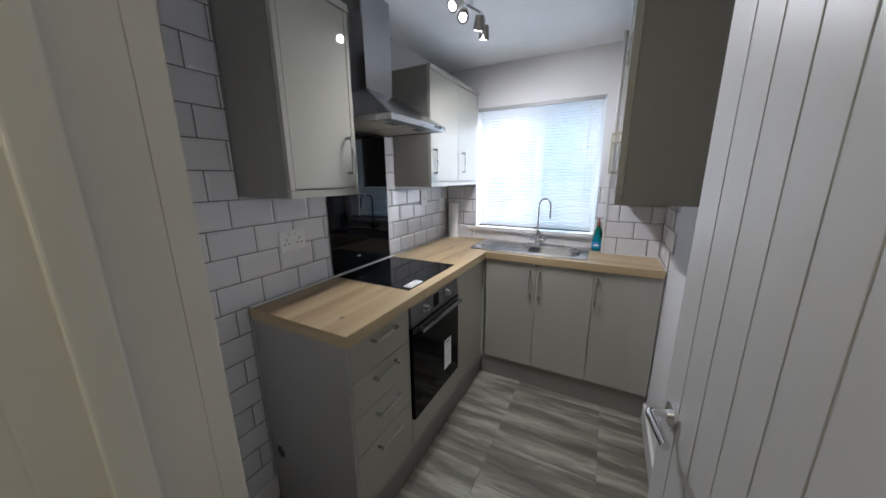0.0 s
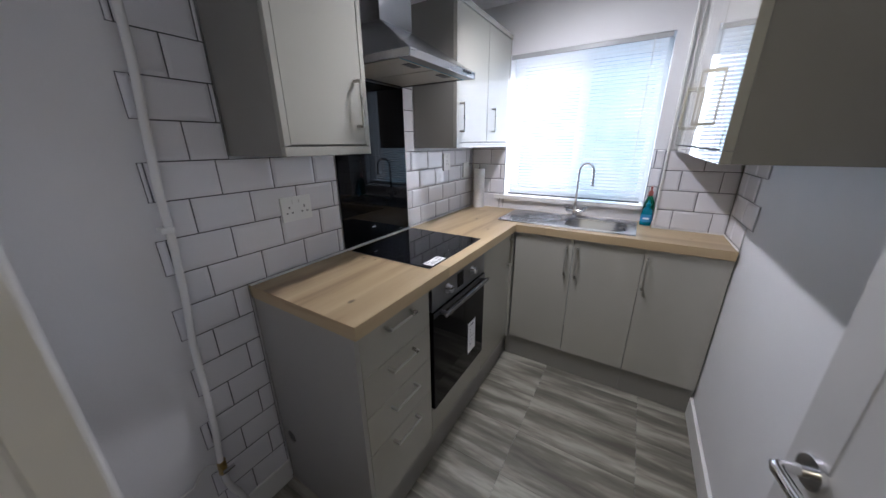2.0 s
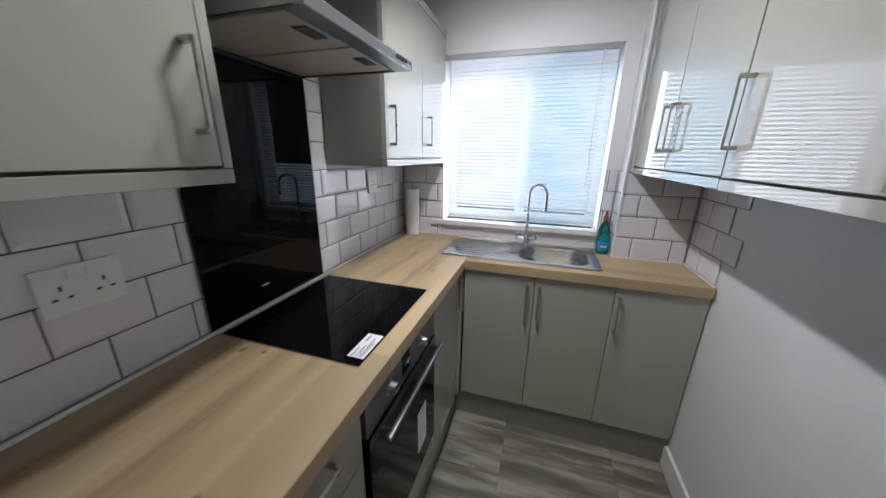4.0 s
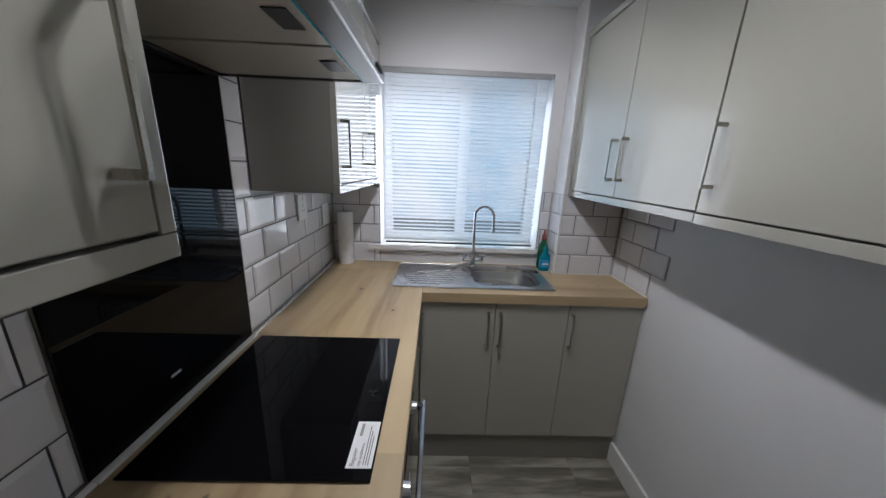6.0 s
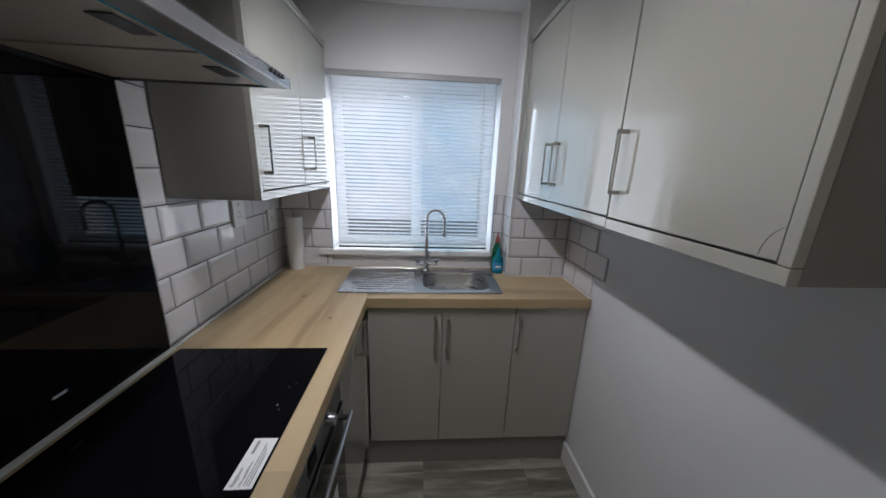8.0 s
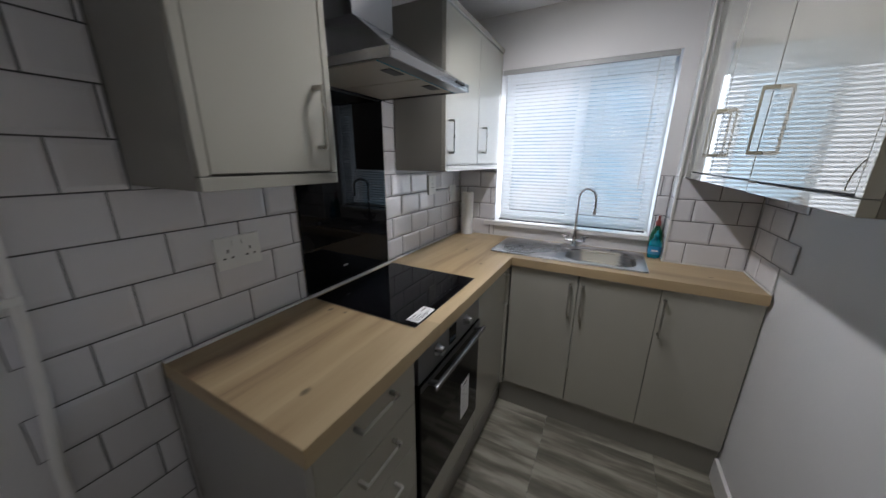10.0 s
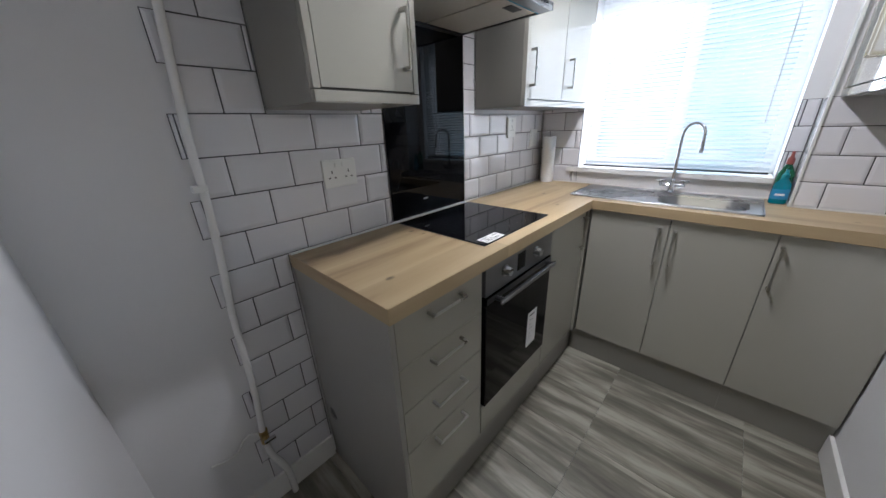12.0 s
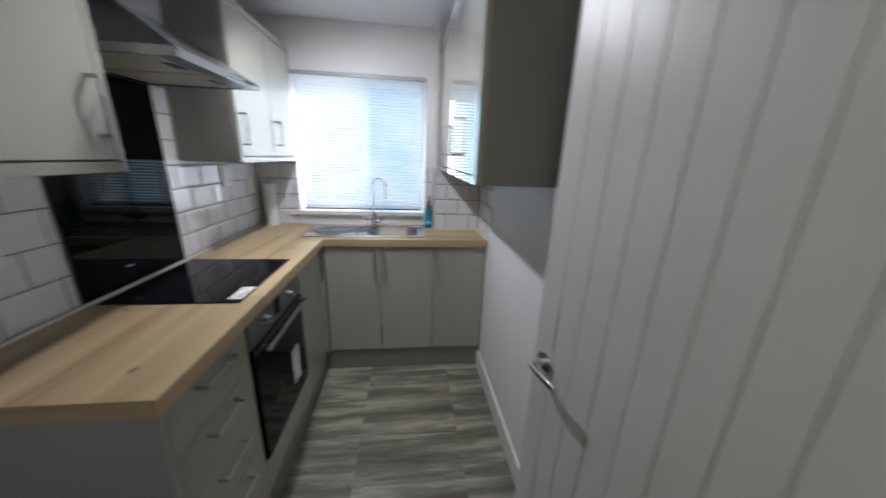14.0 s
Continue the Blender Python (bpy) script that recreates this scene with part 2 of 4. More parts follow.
def backdrop_material():
    """Overcast garden daylight beyond the window: pale, with a bluish fence tone on one side."""
    m = bpy.data.materials.new("daylight_backdrop")
    m.use_nodes = True
    n, l = m.node_tree.nodes, m.node_tree.links
    e = n.new("ShaderNodeEmission")
    co, t, cr = n.new("ShaderNodeTexCoord"), n.new("ShaderNodeTexNoise"), n.new("ShaderNodeValToRGB")
    t.inputs["Scale"].default_value = 0.8
    l.new(co.outputs["Object"], t.inputs[0])
    cr.color_ramp.elements[0].position, cr.color_ramp.elements[0].color = 0.4, (0.62, 0.80, 0.95, 1)
    cr.color_ramp.elements[1].position, cr.color_ramp.elements[1].color = 0.6, (0.95, 0.98, 1, 1)
    l.new(t.outputs[0], cr.inputs[0])
    l.new(cr.outputs[0], e.inputs[0])
    e.inputs[1].default_value = 1.1
    l.new(e.outputs[0], n["Material Output"].inputs[0])
    return m


M_OUT = backdrop_material()

# ---- builders ----


def box(bm, x0, x1, y0, y1, z0, z1, bevel=0.0):
    vs = [bm.verts.new((x, y, z)) for x in (x0, x1) for y in (y0, y1) for z in (z0, z1)]
    fs = [bm.faces.new([vs[i] for i in f]) for f in ((0, 1, 3, 2), (4, 6, 7, 5), (0, 4, 5, 1), (2, 3, 7, 6), (0, 2, 6, 4), (1, 5, 7, 3))]
    if bevel:
        edges = list({e for f in fs for e in f.edges})
        bmesh.ops.bevel(bm, geom=edges, offset=bevel, segments=2, affect="EDGES", profile=0.6)
    return bm


def boxed(*args, bevel=0.0):
    return box(bmesh.new(), *args, bevel=bevel)


def rod(bm, a, b, r, n=12, r2=None):
    a, b = Vector(a), Vector(b)
    d = b - a
    m = Matrix.Translation((a + b) / 2) @ d.to_track_quat("Z", "Y").to_matrix().to_4x4()
    bmesh.ops.create_cone(bm, cap_ends=True, segments=n, radius1=r, radius2=r if r2 is None else r2, depth=d.length, matrix=m)
    return bm


def tube(bm, pts, r, n=10):
    pts = [Vector(p) for p in pts]
    rings = []
    side = None
    for i, p in enumerate(pts):
        d = (pts[min(i + 1, len(pts) - 1)] - pts[max(i - 1, 0)]).normalized()
        if side is None:
            side = d.orthogonal().normalized()
        side = (side - d * side.dot(d)).normalized()
        up = d.cross(side)
        rings.append([bm.verts.new(p + r * (math.cos(a) * side + math.sin(a) * up)) for a in (math.tau * k / n for k in range(n))])
    for u, v in zip(rings, rings[1:]):
        for k in range(n):
            bm.faces.new((u[k], u[(k + 1) % n], v[(k + 1) % n], v[k]))
    bm.faces.new(rings[0][::-1])
    bm.faces.new(rings[-1])
    return bm


def lathe(bm, centre, profile, n=20, squash=1.0):
    """profile: (radius, z) from the bottom up."""
    cx, cy, cz = centre
    rings = [[bm.verts.new((cx + r * math.cos(a), cy + squash * r * math.sin(a), cz + z)) for a in (math.tau * k / n for k in range(n))] for r, z in profile]
    for u, v in zip(rings, rings[1:]):
        for k in range(n):
            bm.faces.new((u[k], u[(k + 1) % n], v[(k + 1) % n], v[k]))
    bm.faces.new(rings[0][::-1])
    bm.faces.new(rings[-1])
    return bm


def round_rect(x0, x1, y0, y1, r, n=6):
    pts = []
    for cx, cy, a0 in ((x1 - r, y1 - r, 0), (x0 + r, y1 - r, 90), (x0 + r, y0 + r, 180), (x1 - r, y0 + r, 270)):
        pts += [(cx + r * math.cos(radians(a0 + 90 * k / n)), cy + r * math.sin(radians(a0 + 90 * k / n))) for k in range(n + 1)]
    return pts


def holed(outer, holes, put, depth):
    """A plate with holes. put maps a flat point and a height to the world."""
    bm = bmesh.new()
    edges = []
    for loop in (outer, *holes):
        vs = [bm.verts.new((*p, 0)) for p in loop]
        edges += [bm.edges.new((vs[i], vs[(i + 1) % len(vs)])) for i in range(len(vs))]
    made = bmesh.ops.triangle_fill(bm, use_beauty=True, edges=edges)
    faces = [f for f in made["geom"] if isinstance(f, bmesh.types.BMFace)]
    ext = bmesh.ops.extrude_face_region(bm, geom=faces)
    for v in ext["geom"]:
        if isinstance(v, bmesh.types.BMVert):
            v.co.z += depth
    for v in bm.verts:
        v.co = put(v.co.x, v.co.y, v.co.z)
    bmesh.ops.recalc_face_normals(bm, faces=bm.faces)
    return bm


BASE = {}


def thing(name, base, label, category, group="", kind=""):
    ob = new(name)
    ob.location = base
    ob.empty_display_size = 0.05
    BASE[ob.name] = Vector(base)
    return tagged(ob, label, category, group, kind)


def part(name, bm, material, parent=None, label="", smooth=False, kind=""):
    """Links a bmesh, built in room places, as one mesh under a thing or a part."""
    base = BASE[parent.name] if parent else Vector((0, 0, 0))
    bmesh.ops.translate(bm, verts=bm.verts, vec=-base)
    bmesh.ops.recalc_face_normals(bm, faces=bm.faces)
    me = bpy.data.meshes.new(name)
    bm.to_mesh(me)
    bm.free()
    me.materials.append(material)
    if smooth:
        me.shade_smooth()
        me.set_sharp_from_angle(angle=radians(35))
    ob = new(name, me)
    if parent:
        ob.parent = parent
    BASE[ob.name] = base
    return tagged(ob, label, kind=kind)


def solo(name, bm, material, label, category, group="", kind="", smooth=False):
    """A thing that is one mesh; its origin is set at its base."""
    lo = [min(v.co[i] for v in bm.verts) for i in range(3)]
    hi = [max(v.co[i] for v in bm.verts) for i in range(3)]
    base = Vector(((lo[0] + hi[0]) / 2, (lo[1] + hi[1]) / 2, lo[2]))
    bmesh.ops.translate(bm, verts=bm.verts, vec=-base)
    bmesh.ops.recalc_face_normals(bm, faces=bm.faces)
    me = bpy.data.meshes.new(name)
    bm.to_mesh(me)
    bm.free()
    me.materials.append(material)
    if smooth:
        me.shade_smooth()
        me.set_sharp_from_angle(angle=radians(35))
    ob = new(name, me)
    ob.location = base
    BASE[ob.name] = base
    return tagged(ob, label, category, group, kind)


def structure(name, bm, material, label=""):
    return part(name, bm, material, None, label, kind="structure")


def bar_handle(parent, a, b, out, r=0.0045, label="brushed nickel bar handle"):
    """A slim bent bar on two square feet, from a to b on the door's face; out: the way it stands off."""
    a, b, out = Vector(a), Vector(b), Vector(out)
    bm = bmesh.new()
    d = (b - a).normalized()
    w = out.normalized().cross(d) * 0.0055
    n = out.normalized() * 0.005
    far = out
    for p, q in ((a, a + far), (b, b + far)):
        _beam(bm, p, q, w, d * 0.0048)
    _beam(bm, a + far - d * 0.0045, b + far + d * 0.0045, w * 0.72, n * 0.55)
    return part("handle", bm, M_NICKEL, parent, label)


def _beam(bm, p, q, u, v):
    vs = [bm.verts.new(c + s * u + t * v) for c in (p, q) for s, t in ((-1, -1), (1, -1), (1, 1), (-1, 1))]
    for f in ((0, 3, 2, 1), (4, 5, 6, 7), (0, 1, 5, 4), (1, 2, 6, 5), (2, 3, 7, 6), (3, 0, 4, 7)):
        bm.faces.new([vs[i] for i in f])
    bmesh.ops.bevel(bm, geom=list({e for x in vs for e in x.link_edges}), offset=0.0012, segments=2, affect="EDGES")


# ---- rooms: shell ----
CEIL, RW, H = 2.29, 1.575, 0.96
structure("floor", boxed(-0.12, 1.70, -2.1, 2.05, -0.12, -0.006), M_GROUT, "subfloor under grey tiles")
structure("ceiling", boxed(-0.12, 1.70, -0.64, 2.05, CEIL, CEIL + 0.1), M_CEIL, "plain white ceiling")
structure("wall_west", boxed(-0.13, -0.009, -0.64, 2.05, 0, CEIL), M_WALL, "white painted wall behind tiles")
structure("wall_east", boxed(RW, RW + 0.12, -0.52, 2.05, 0, CEIL), M_WALL, "white painted wall")
WX0, WX1, WZ0, WZ1, WY = 0.268, 1.178, 1.062, 1.992, 1.789
bm = bmesh.new()
box(bm, -0.009, WX0, WY, 2.05, 0, CEIL)
box(bm, WX1, RW, WY, 2.05, 0, CEIL)
box(bm, WX0, WX1, WY, 2.05, 0, WZ0 - 0.03)
box(bm, WX0, WX1, WY, 2.05, WZ1, CEIL)
structure("wall_north", bm, M_WALL, "white painted window wall")
structure("wall_pier", boxed(1.247, RW, 1.644, WY, 0, CEIL), M_WALL, "boxed-out pier beside the window")
bm = bmesh.new()
box(bm, -0.009, 0.81, -0.64, -0.52, 0, CEIL)
box(bm, 0.81, RW, -0.64, -0.52, 2.12, CEIL)
structure("wall_south", bm, M_WALL, "wall with the doorway")
for z0, z1 in ((H + 0.006, CEIL - 0.002),):
    structure("corner_trim", boxed(1.2365, 1.2465, 1.6275, 1.6365, z0, z1, bevel=0.002), M_WHITEPL, "white plastic corner trim on the pier")
# hall behind the doorway
bm = bmesh.new()
box(bm, -0.12, 0.0, -2.1, -0.64, 0, CEIL)
box(bm, 1.695, 1.80, -2.1, -0.52, 0, CEIL)
box(bm, -0.12, 1.80, -2.2, -2.1, 0, CEIL)
structure("hall_wall", bm, M_HALL, "cream hall walls")
structure("hall_ceiling", boxed(-0.12, 1.80, -2.1, -0.64, CEIL, CEIL + 0.1), M_CEIL)
# doorway lining with stop and architraves
bm = bmesh.new()
box(bm, 0.81, 0.832, -0.645, -0.515, 0, 2.10, bevel=0.002)
box(bm, 1.545, RW - 0.003, -0.645, -0.515, 0, 2.10, bevel=0.002)
box(bm, 0.81, RW - 0.003, -0.645, -0.515, 2.10, 2.119, bevel=0.002)
structure("door_lining", bm, M_GLOSSWHITE, "white gloss door lining")
bm = bmesh.new()
box(bm, 0.832, 0.844, -0.605, -0.572, 0, 2.098, bevel=0.003)
box(bm, 0.832, 1.545, -0.605, -0.572, 2.086, 2.098, bevel=0.003)
structure("door_stop", bm, M_GLOSSWHITE, "white gloss door stop")
for y0, y1 in ((-0.5149, -0.486), (-0.662, -0.6445)):
    bm = bmesh.new()
    s = 1 if y0 > -0.6 else -1
    box(bm, 0.765, 0.8317, y0, y1, 0, 2.17, bevel=0.0012)
    yy = y1 if s > 0 else y0
    box(bm, 0.772, 0.782, min(yy, yy + s * 0.004), max(yy, yy + s * 0.004), 0, 2.16, bevel=0.0015)
    if s > 0:
        box(bm, 0.826, RW - 0.002, y0, y1, 2.113, 2.17, bevel=0.004)
    structure("architrave", bm, M_GLOSSWHITE, "moulded white gloss architrave")
strike = thing("strike_plate", (0.832, -0.535, 0.93), "steel strike plate let into the white door lining", "strike plate")
part("plate", holed([(-0.55, 0.982), (-0.524, 0.982), (-0.524, 1.046), (-0.55, 1.046)], [[(-0.542, 0.998), (-0.530, 0.998), (-0.530, 1.03), (-0.542, 1.03)]],
     lambda a, b, c: Vector((0.8325 + c, a, b)), 0.0015), M_STEEL, strike)
part("latch_hole", boxed(0.8322, 0.8328, -0.542, -0.530, 0.998, 1.03), M_BLACK, strike)
# skirtings
structure("baseboard", boxed(RW - 0.016, RW - 0.0005, -0.495, 1.352, 0.0, 0.115, bevel=0.003), M_GLOSSWHITE, "white gloss skirting")
bm = boxed(-0.0085, 0.008, -0.51, 0.0, 0.0, 0.11, bevel=0.003)
structure("baseboard", bm, M_GLOSSWHITE, "white gloss skirting")
structure("baseboard", boxed(0.008, 0.764, -0.5195, -0.503, 0.0, 0.11, bevel=0.003), M_GLOSSWHITE, "white gloss skirting")

# ---- window ----
win = thing("window_1", (0.72, 1.92, 1.062), "white plastic two-light window behind a blind", "window", kind="structure")
structure("window_sill", boxed(0.20, 1.176, 1.757, 1.935, 1.034, 1.0615, bevel=0.004), M_GLOSSWHITE, "white window board")
bm = bmesh.new()
for a in ((WX0, WX0 + 0.05, WZ0, WZ1), (WX1 - 0.05, WX1, WZ0, WZ1), (WX0 + 0.05, WX1 - 0.05, WZ0, WZ0 + 0.05), (WX0 + 0.05, WX1 - 0.05, WZ1 - 0.05, WZ1), (0.705, 0.765, WZ0 + 0.05, WZ1 - 0.05)):
    box(bm, a[0], a[1], 1.925, 1.985, a[2], a[3], bevel=0.004)
part("window_frame", bm, M_PVC, win)
for x0, x1 in ((WX0 + 0.05, 0.705), (0.765, WX1 - 0.05)):
    g = part("pane", boxed(x0, x1, 1.952, 1.956, WZ0 + 0.05, WZ1 - 0.05), M_GLASS, win)
    g.visible_shadow = False
bm = boxed(-9, 9, 12.0, 12.1, -3, 9)
structure("backdrop", bm, M_OUT, "pale overcast sky")
structure("ground", boxed(-12, 12, 2.06, 12, -0.5, -0.4), M_FLOOR, "paving outside")

# venetian blind
blind = thing("venetian_blind", (0.72, 1.80, 1.066), "white aluminium venetian blind, lowered and half closed", "blind")
part("headrail", boxed(WX0 + 0.004, WX1 - 0.012, 1.790, 1.816, 1.966, 1.991, bevel=0.002), M_RAIL, blind, "grey headrail")
part("bottom_rail", boxed(WX0 + 0.030, WX1 - 0.024, 1.792, 1.812, 1.070, 1.080, bevel=0.002), M_BLACK, blind, "dark bottom rail")
me = None
z = 1.096
tilt = radians(-31)
while z < 1.962:
    if me is None:
        bm = bmesh.new()
        prof = [(-0.0125, 0), (-0.006, 0.0016), (0, 0.0022), (0.006, 0.0016), (0.0125, 0)]
        rows = []
        for px, pz in prof:
            yy, zz = px * math.cos(tilt) - pz * math.sin(tilt), px * math.sin(tilt) + pz * math.cos(tilt)
            rows.append([bm.verts.new((x, yy, zz)) for x in (WX0 + 0.032 - 0.72, WX1 - 0.026 - 0.72)])
        for u, v in zip(rows, rows[1:]):
            bm.faces.new((u[0], u[1], v[1], v[0]))
        me = bpy.data.meshes.new("slat")
        bm.to_mesh(me)
        bm.free()
        me.materials.append(M_SLAT)
        me.shade_smooth()
    s = new("slat", me)
    s.parent, s.location = blind, (0, 0.003, z - 1.066)
    z += 0.0205
for x in (0.33, 0.60, 0.86, 1.11):
    bm = bmesh.new()
    rod(bm, (x, 1.7905, 1.075), (x, 1.7905, 1.97), 0.0008, 5)
    part("ladder_cord", bm, M_WHITEPL, blind)
bm = bmesh.new()
rod(bm, (1.085, 1.782, 1.30), (1.085, 1.786, 1.968), 0.0025, 8)
part("tilt_wand", bm, M_WHITEPL, blind, smooth=True)

# ---- base units ----
XF, YF, YW = 0.515, 1.338, 1.320


def knob_door(name, parent, x0, x1, y0, y1, z0, z1, material=None):
    return part(name, boxed(x0, x1, y0, y1, z0, z1, bevel=0.0015), material or M_CAB, parent)


unit = thing("drawer_unit", (0.26, 0.19, 0), "light grey gloss four-drawer base unit with an end panel", "kitchen cabinet", "base units")
part("end_panel", holed([(0.002, 0.0), (XF, 0.0), (XF, 0.914), (0.002, 0.914)], [[(0.058 + 0.029 * math.cos(a), 0.272 + 0.031 * math.sin(a)) for a in (math.tau * k / 20 for k in range(20))]],
     lambda a, b, c: Vector((a, 0.006 + c, b)), 0.017), M_CARC, unit, "grey end panel with a cable hole")
part("body", boxed(0.002, XF - 0.02, 0.024, 0.385, 0.165, 0.914), M_CARC, unit)
# Black disc just inside the hole; its colour stands in for the shade there.
part("hole_shade_disc", rod(bmesh.new(), (0.058, 0.0105, 0.272), (0.058, 0.0225, 0.272), 0.0285, 20), M_BLACK, unit, "black disc standing in for the shade inside the cable hole")
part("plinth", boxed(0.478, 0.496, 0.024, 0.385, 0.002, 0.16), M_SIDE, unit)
for z0, z1, zh in ((0.756, 0.909, 0.877), (0.602, 0.753, 0.718), (0.438, 0.599, 0.557), (0.166, 0.435, 0.400)):
    dr = part("drawer_front", boxed(XF - 0.018, XF, 0.0245, 0.384, z0, z1, bevel=0.0015), M_CAB, unit)
    bar_handle(dr, (XF, 0.138, zh), (XF, 0.270, zh), (0.028, 0, 0))

ovu = thing("oven_housing", (0.26, 0.64, 0), "light grey oven housing under the worktop", "kitchen cabinet", "base units")
part("lower_panel", boxed(XF - 0.018, XF, 0.389, 0.893, 0.172, 0.312, bevel=0.0015), M_CAB, ovu)
part("body", boxed(0.002, 0.20, 0.387, 0.895, 0.165, 0.914), M_CARC, ovu)
part("plinth", boxed(0.478, 0.496, 0.385, 0.895, 0.002, 0.16), M_SIDE, ovu)
oven = thing("built_in_oven", (0.35, 0.645, 0.315), "stainless steel and black glass built-in oven with a steel bar handle", "oven")
part("body", boxed(0.20, XF - 0.012, 0.395, 0.888, 0.316, 0.912), M_BLACK, oven)
part("control_panel", boxed(XF - 0.012, XF + 0.006, 0.397, 0.886, 0.802, 0.911, bevel=0.002), M_OVENSTEEL, oven, "brushed steel control panel")
door = part("oven_door", boxed(XF - 0.012, XF + 0.010, 0.397, 0.886, 0.318, 0.797, bevel=0.003), M_BLACKGLASS, oven, "black glass oven door")
part("trim", boxed(XF + 0.0102, XF + 0.0122, 0.399, 0.884, 0.775, 0.796), M_BLACK, door)
bm = bmesh.new()
box(bm, XF + 0.038, XF + 0.052, 0.43, 0.853, 0.776, 0.792, bevel=0.004)
part("bar_handle", bm, M_HOOD, door, "steel bar handle", smooth=True)
for y in (0.452, 0.831):
    bm = bmesh.new()
    rod(bm, (XF + 0.008, y, 0.782), (XF + 0.045, y, 0.786), 0.009, 10)
    part("handle_bracket", bm, M_BLACK, door, smooth=True)
part("display", boxed(XF + 0.0062, XF + 0.0075, 0.598, 0.655, 0.828, 0.895, bevel=0.0005), M_BLACKGLASS, oven, "black display")
for y in (0.515, 0.741):
    bm = bmesh.new()
    rod(bm, (XF + 0.006, y, 0.862), (XF + 0.010, y, 0.862), 0.021, 24)
    rod(bm, (XF + 0.010, y, 0.862), (XF + 0.030, y, 0.862), 0.0165, 24, 0.0145)
    k = part("knob", bm, M_STEEL, oven, "round steel knob", smooth=True)
    part("pointer", boxed(XF + 0.0302, XF + 0.0312, y - 0.0012, y + 0.0012, 0.864, 0.876), M_BLACK, k)
stk = thing("oven_sticker", (XF + 0.0108, 0.75, 0.41), "white energy sticker on the black oven door", "sticker")
part("paper", boxed(XF + 0.0104, XF + 0.0108, 0.705, 0.786, 0.41, 0.585), M_PAPER, stk)
for i in range(6):
    z = 0.565 - i * 0.022
    part("print_line", boxed(XF + 0.0110, XF + 0.0112, 0.722, 0.765 - 0.012 * (i % 3), z, z + (0.005 if i == 0 else 0.0015)), M_INK, stk)

cor = thing("corner_unit", (0.26, 1.1, 0), "light grey gloss corner base unit", "kitchen cabinet", "base units")
cdoor = part("door", boxed(XF - 0.018, XF, 0.898, 1.300, 0.172, 0.909, bevel=0.0015), M_CAB, cor)
bar_handle(cdoor, (XF, 1.262, 0.715), (XF, 1.262, 0.88), (0.028, 0, 0))
part("corner_post", boxed(XF - 0.018, XF + 0.012, 1.303, YF, 0.165, 0.912, bevel=0.0015), M_CAB, cor)
part("body", boxed(0.002, XF - 0.02, 0.897, 1.76, 0.165, 0.914), M_CARC, cor)
part("plinth", boxed(0.478, 0.496, 0.895, 1.356, 0.002, 0.16), M_SIDE, cor)


def base_unit(x0, x1, doors, label):
    u = thing("base_unit", ((x0 + x1) / 2, 1.5, 0), label, "kitchen cabinet", "base units")
    bm = bmesh.new()
    # open-topped carcass, so that the bowl has room
    box(bm, x0, x0 + 0.018, YF + 0.021, 1.62, 0.165, 0.913)
    box(bm, x1 - 0.018, x1, YF + 0.021, 1.62, 0.165, 0.913)
    box(bm, x0 + 0.018, x1 - 0.018, YF + 0.021, 1.62, 0.165, 0.183)
    part("body", bm, M_CARC, u)
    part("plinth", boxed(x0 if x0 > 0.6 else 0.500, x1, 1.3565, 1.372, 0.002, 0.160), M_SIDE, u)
    for a, b, hx in doors:
        d = part("door", boxed(a, b, YF, YF + 0.018, 0.164, 0.909, bevel=0.0015), M_CAB, u)
        bar_handle(d, (hx, YF, 0.690), (hx, YF, 0.860), (0, -0.028, 0))


base_unit(0.53, 1.220, ((0.532, 0.8735, 0.840), (0.8765, 1.2185, 0.898)), "light grey gloss double-door unit under the sink")
base_unit(1.2205, 1.570, ((1.2215, 1.568, 1.237),), "light grey gloss single-door base unit beside the wall")

# ---- worktops ----
bowl = round_rect(0.782, 1.118, 1.415, 1.672, 0.075)
wt = thing("worktop", (0.27, 0.9, 0.915), "oak-effect laminate worktop on the grey drawer and oven units", "worktop", "worktops")
part("slab", holed([(0.001, 0.0012), (0.5308, 0.0012), (0.5308, 1.781), (0.001, 1.781)], [], lambda a, b, c: Vector((a, b, 0.915 + c)), 0.045), M_OAK_Y, wt)
part("front_edging", boxed(0.531, 0.5322, 0.0012, 1.3195, 0.9153, 0.9592), M_OAK_Y, wt)
part("end_edging", boxed(0.001, 0.5322, 0.0, 0.0011, 0.9153, 0.9592), M_OAK_X, wt)
wt = thing("worktop", (1.05, 1.5, 0.915), "oak-effect laminate worktop with a sink cut-out under the window", "worktop", "worktops")
part("slab", holed([(0.5327, 1.3212), (1.566, 1.3212), (1.566, 1.636), (1.238, 1.636), (1.238, 1.781), (0.5327, 1.781)], [round_rect(0.775, 1.125, 1.408, 1.679, 0.08)],
     lambda a, b, c: Vector((a, b, 0.915 + c)), 0.045), M_OAK_X, wt)
part("front_edging", boxed(0.5327, 1.566, 1.32, 1.3211, 0.9153, 0.9592), M_OAK_X, wt)
for a in ((0.0088, 0.019, 0.0, 0.444), (0.0068, 0.022, 0.4445, 0.929), (0.0088, 0.017, 0.9295, 1.774), (0.006, 1.238, 1.775, 1.7805), (1.238, 1.2435, 1.636, 1.775), (1.2435, 1.566, 1.630, 1.6355), (1.5605, 1.566, 1.322, 1.63)):
    solo("sealant_bead", boxed(*a, 0.9602, 0.9665, bevel=0.0015), M_GROUTLIGHT, "white sealant bead along the back edge of the oak worktop", "sealant", "sealant beads")

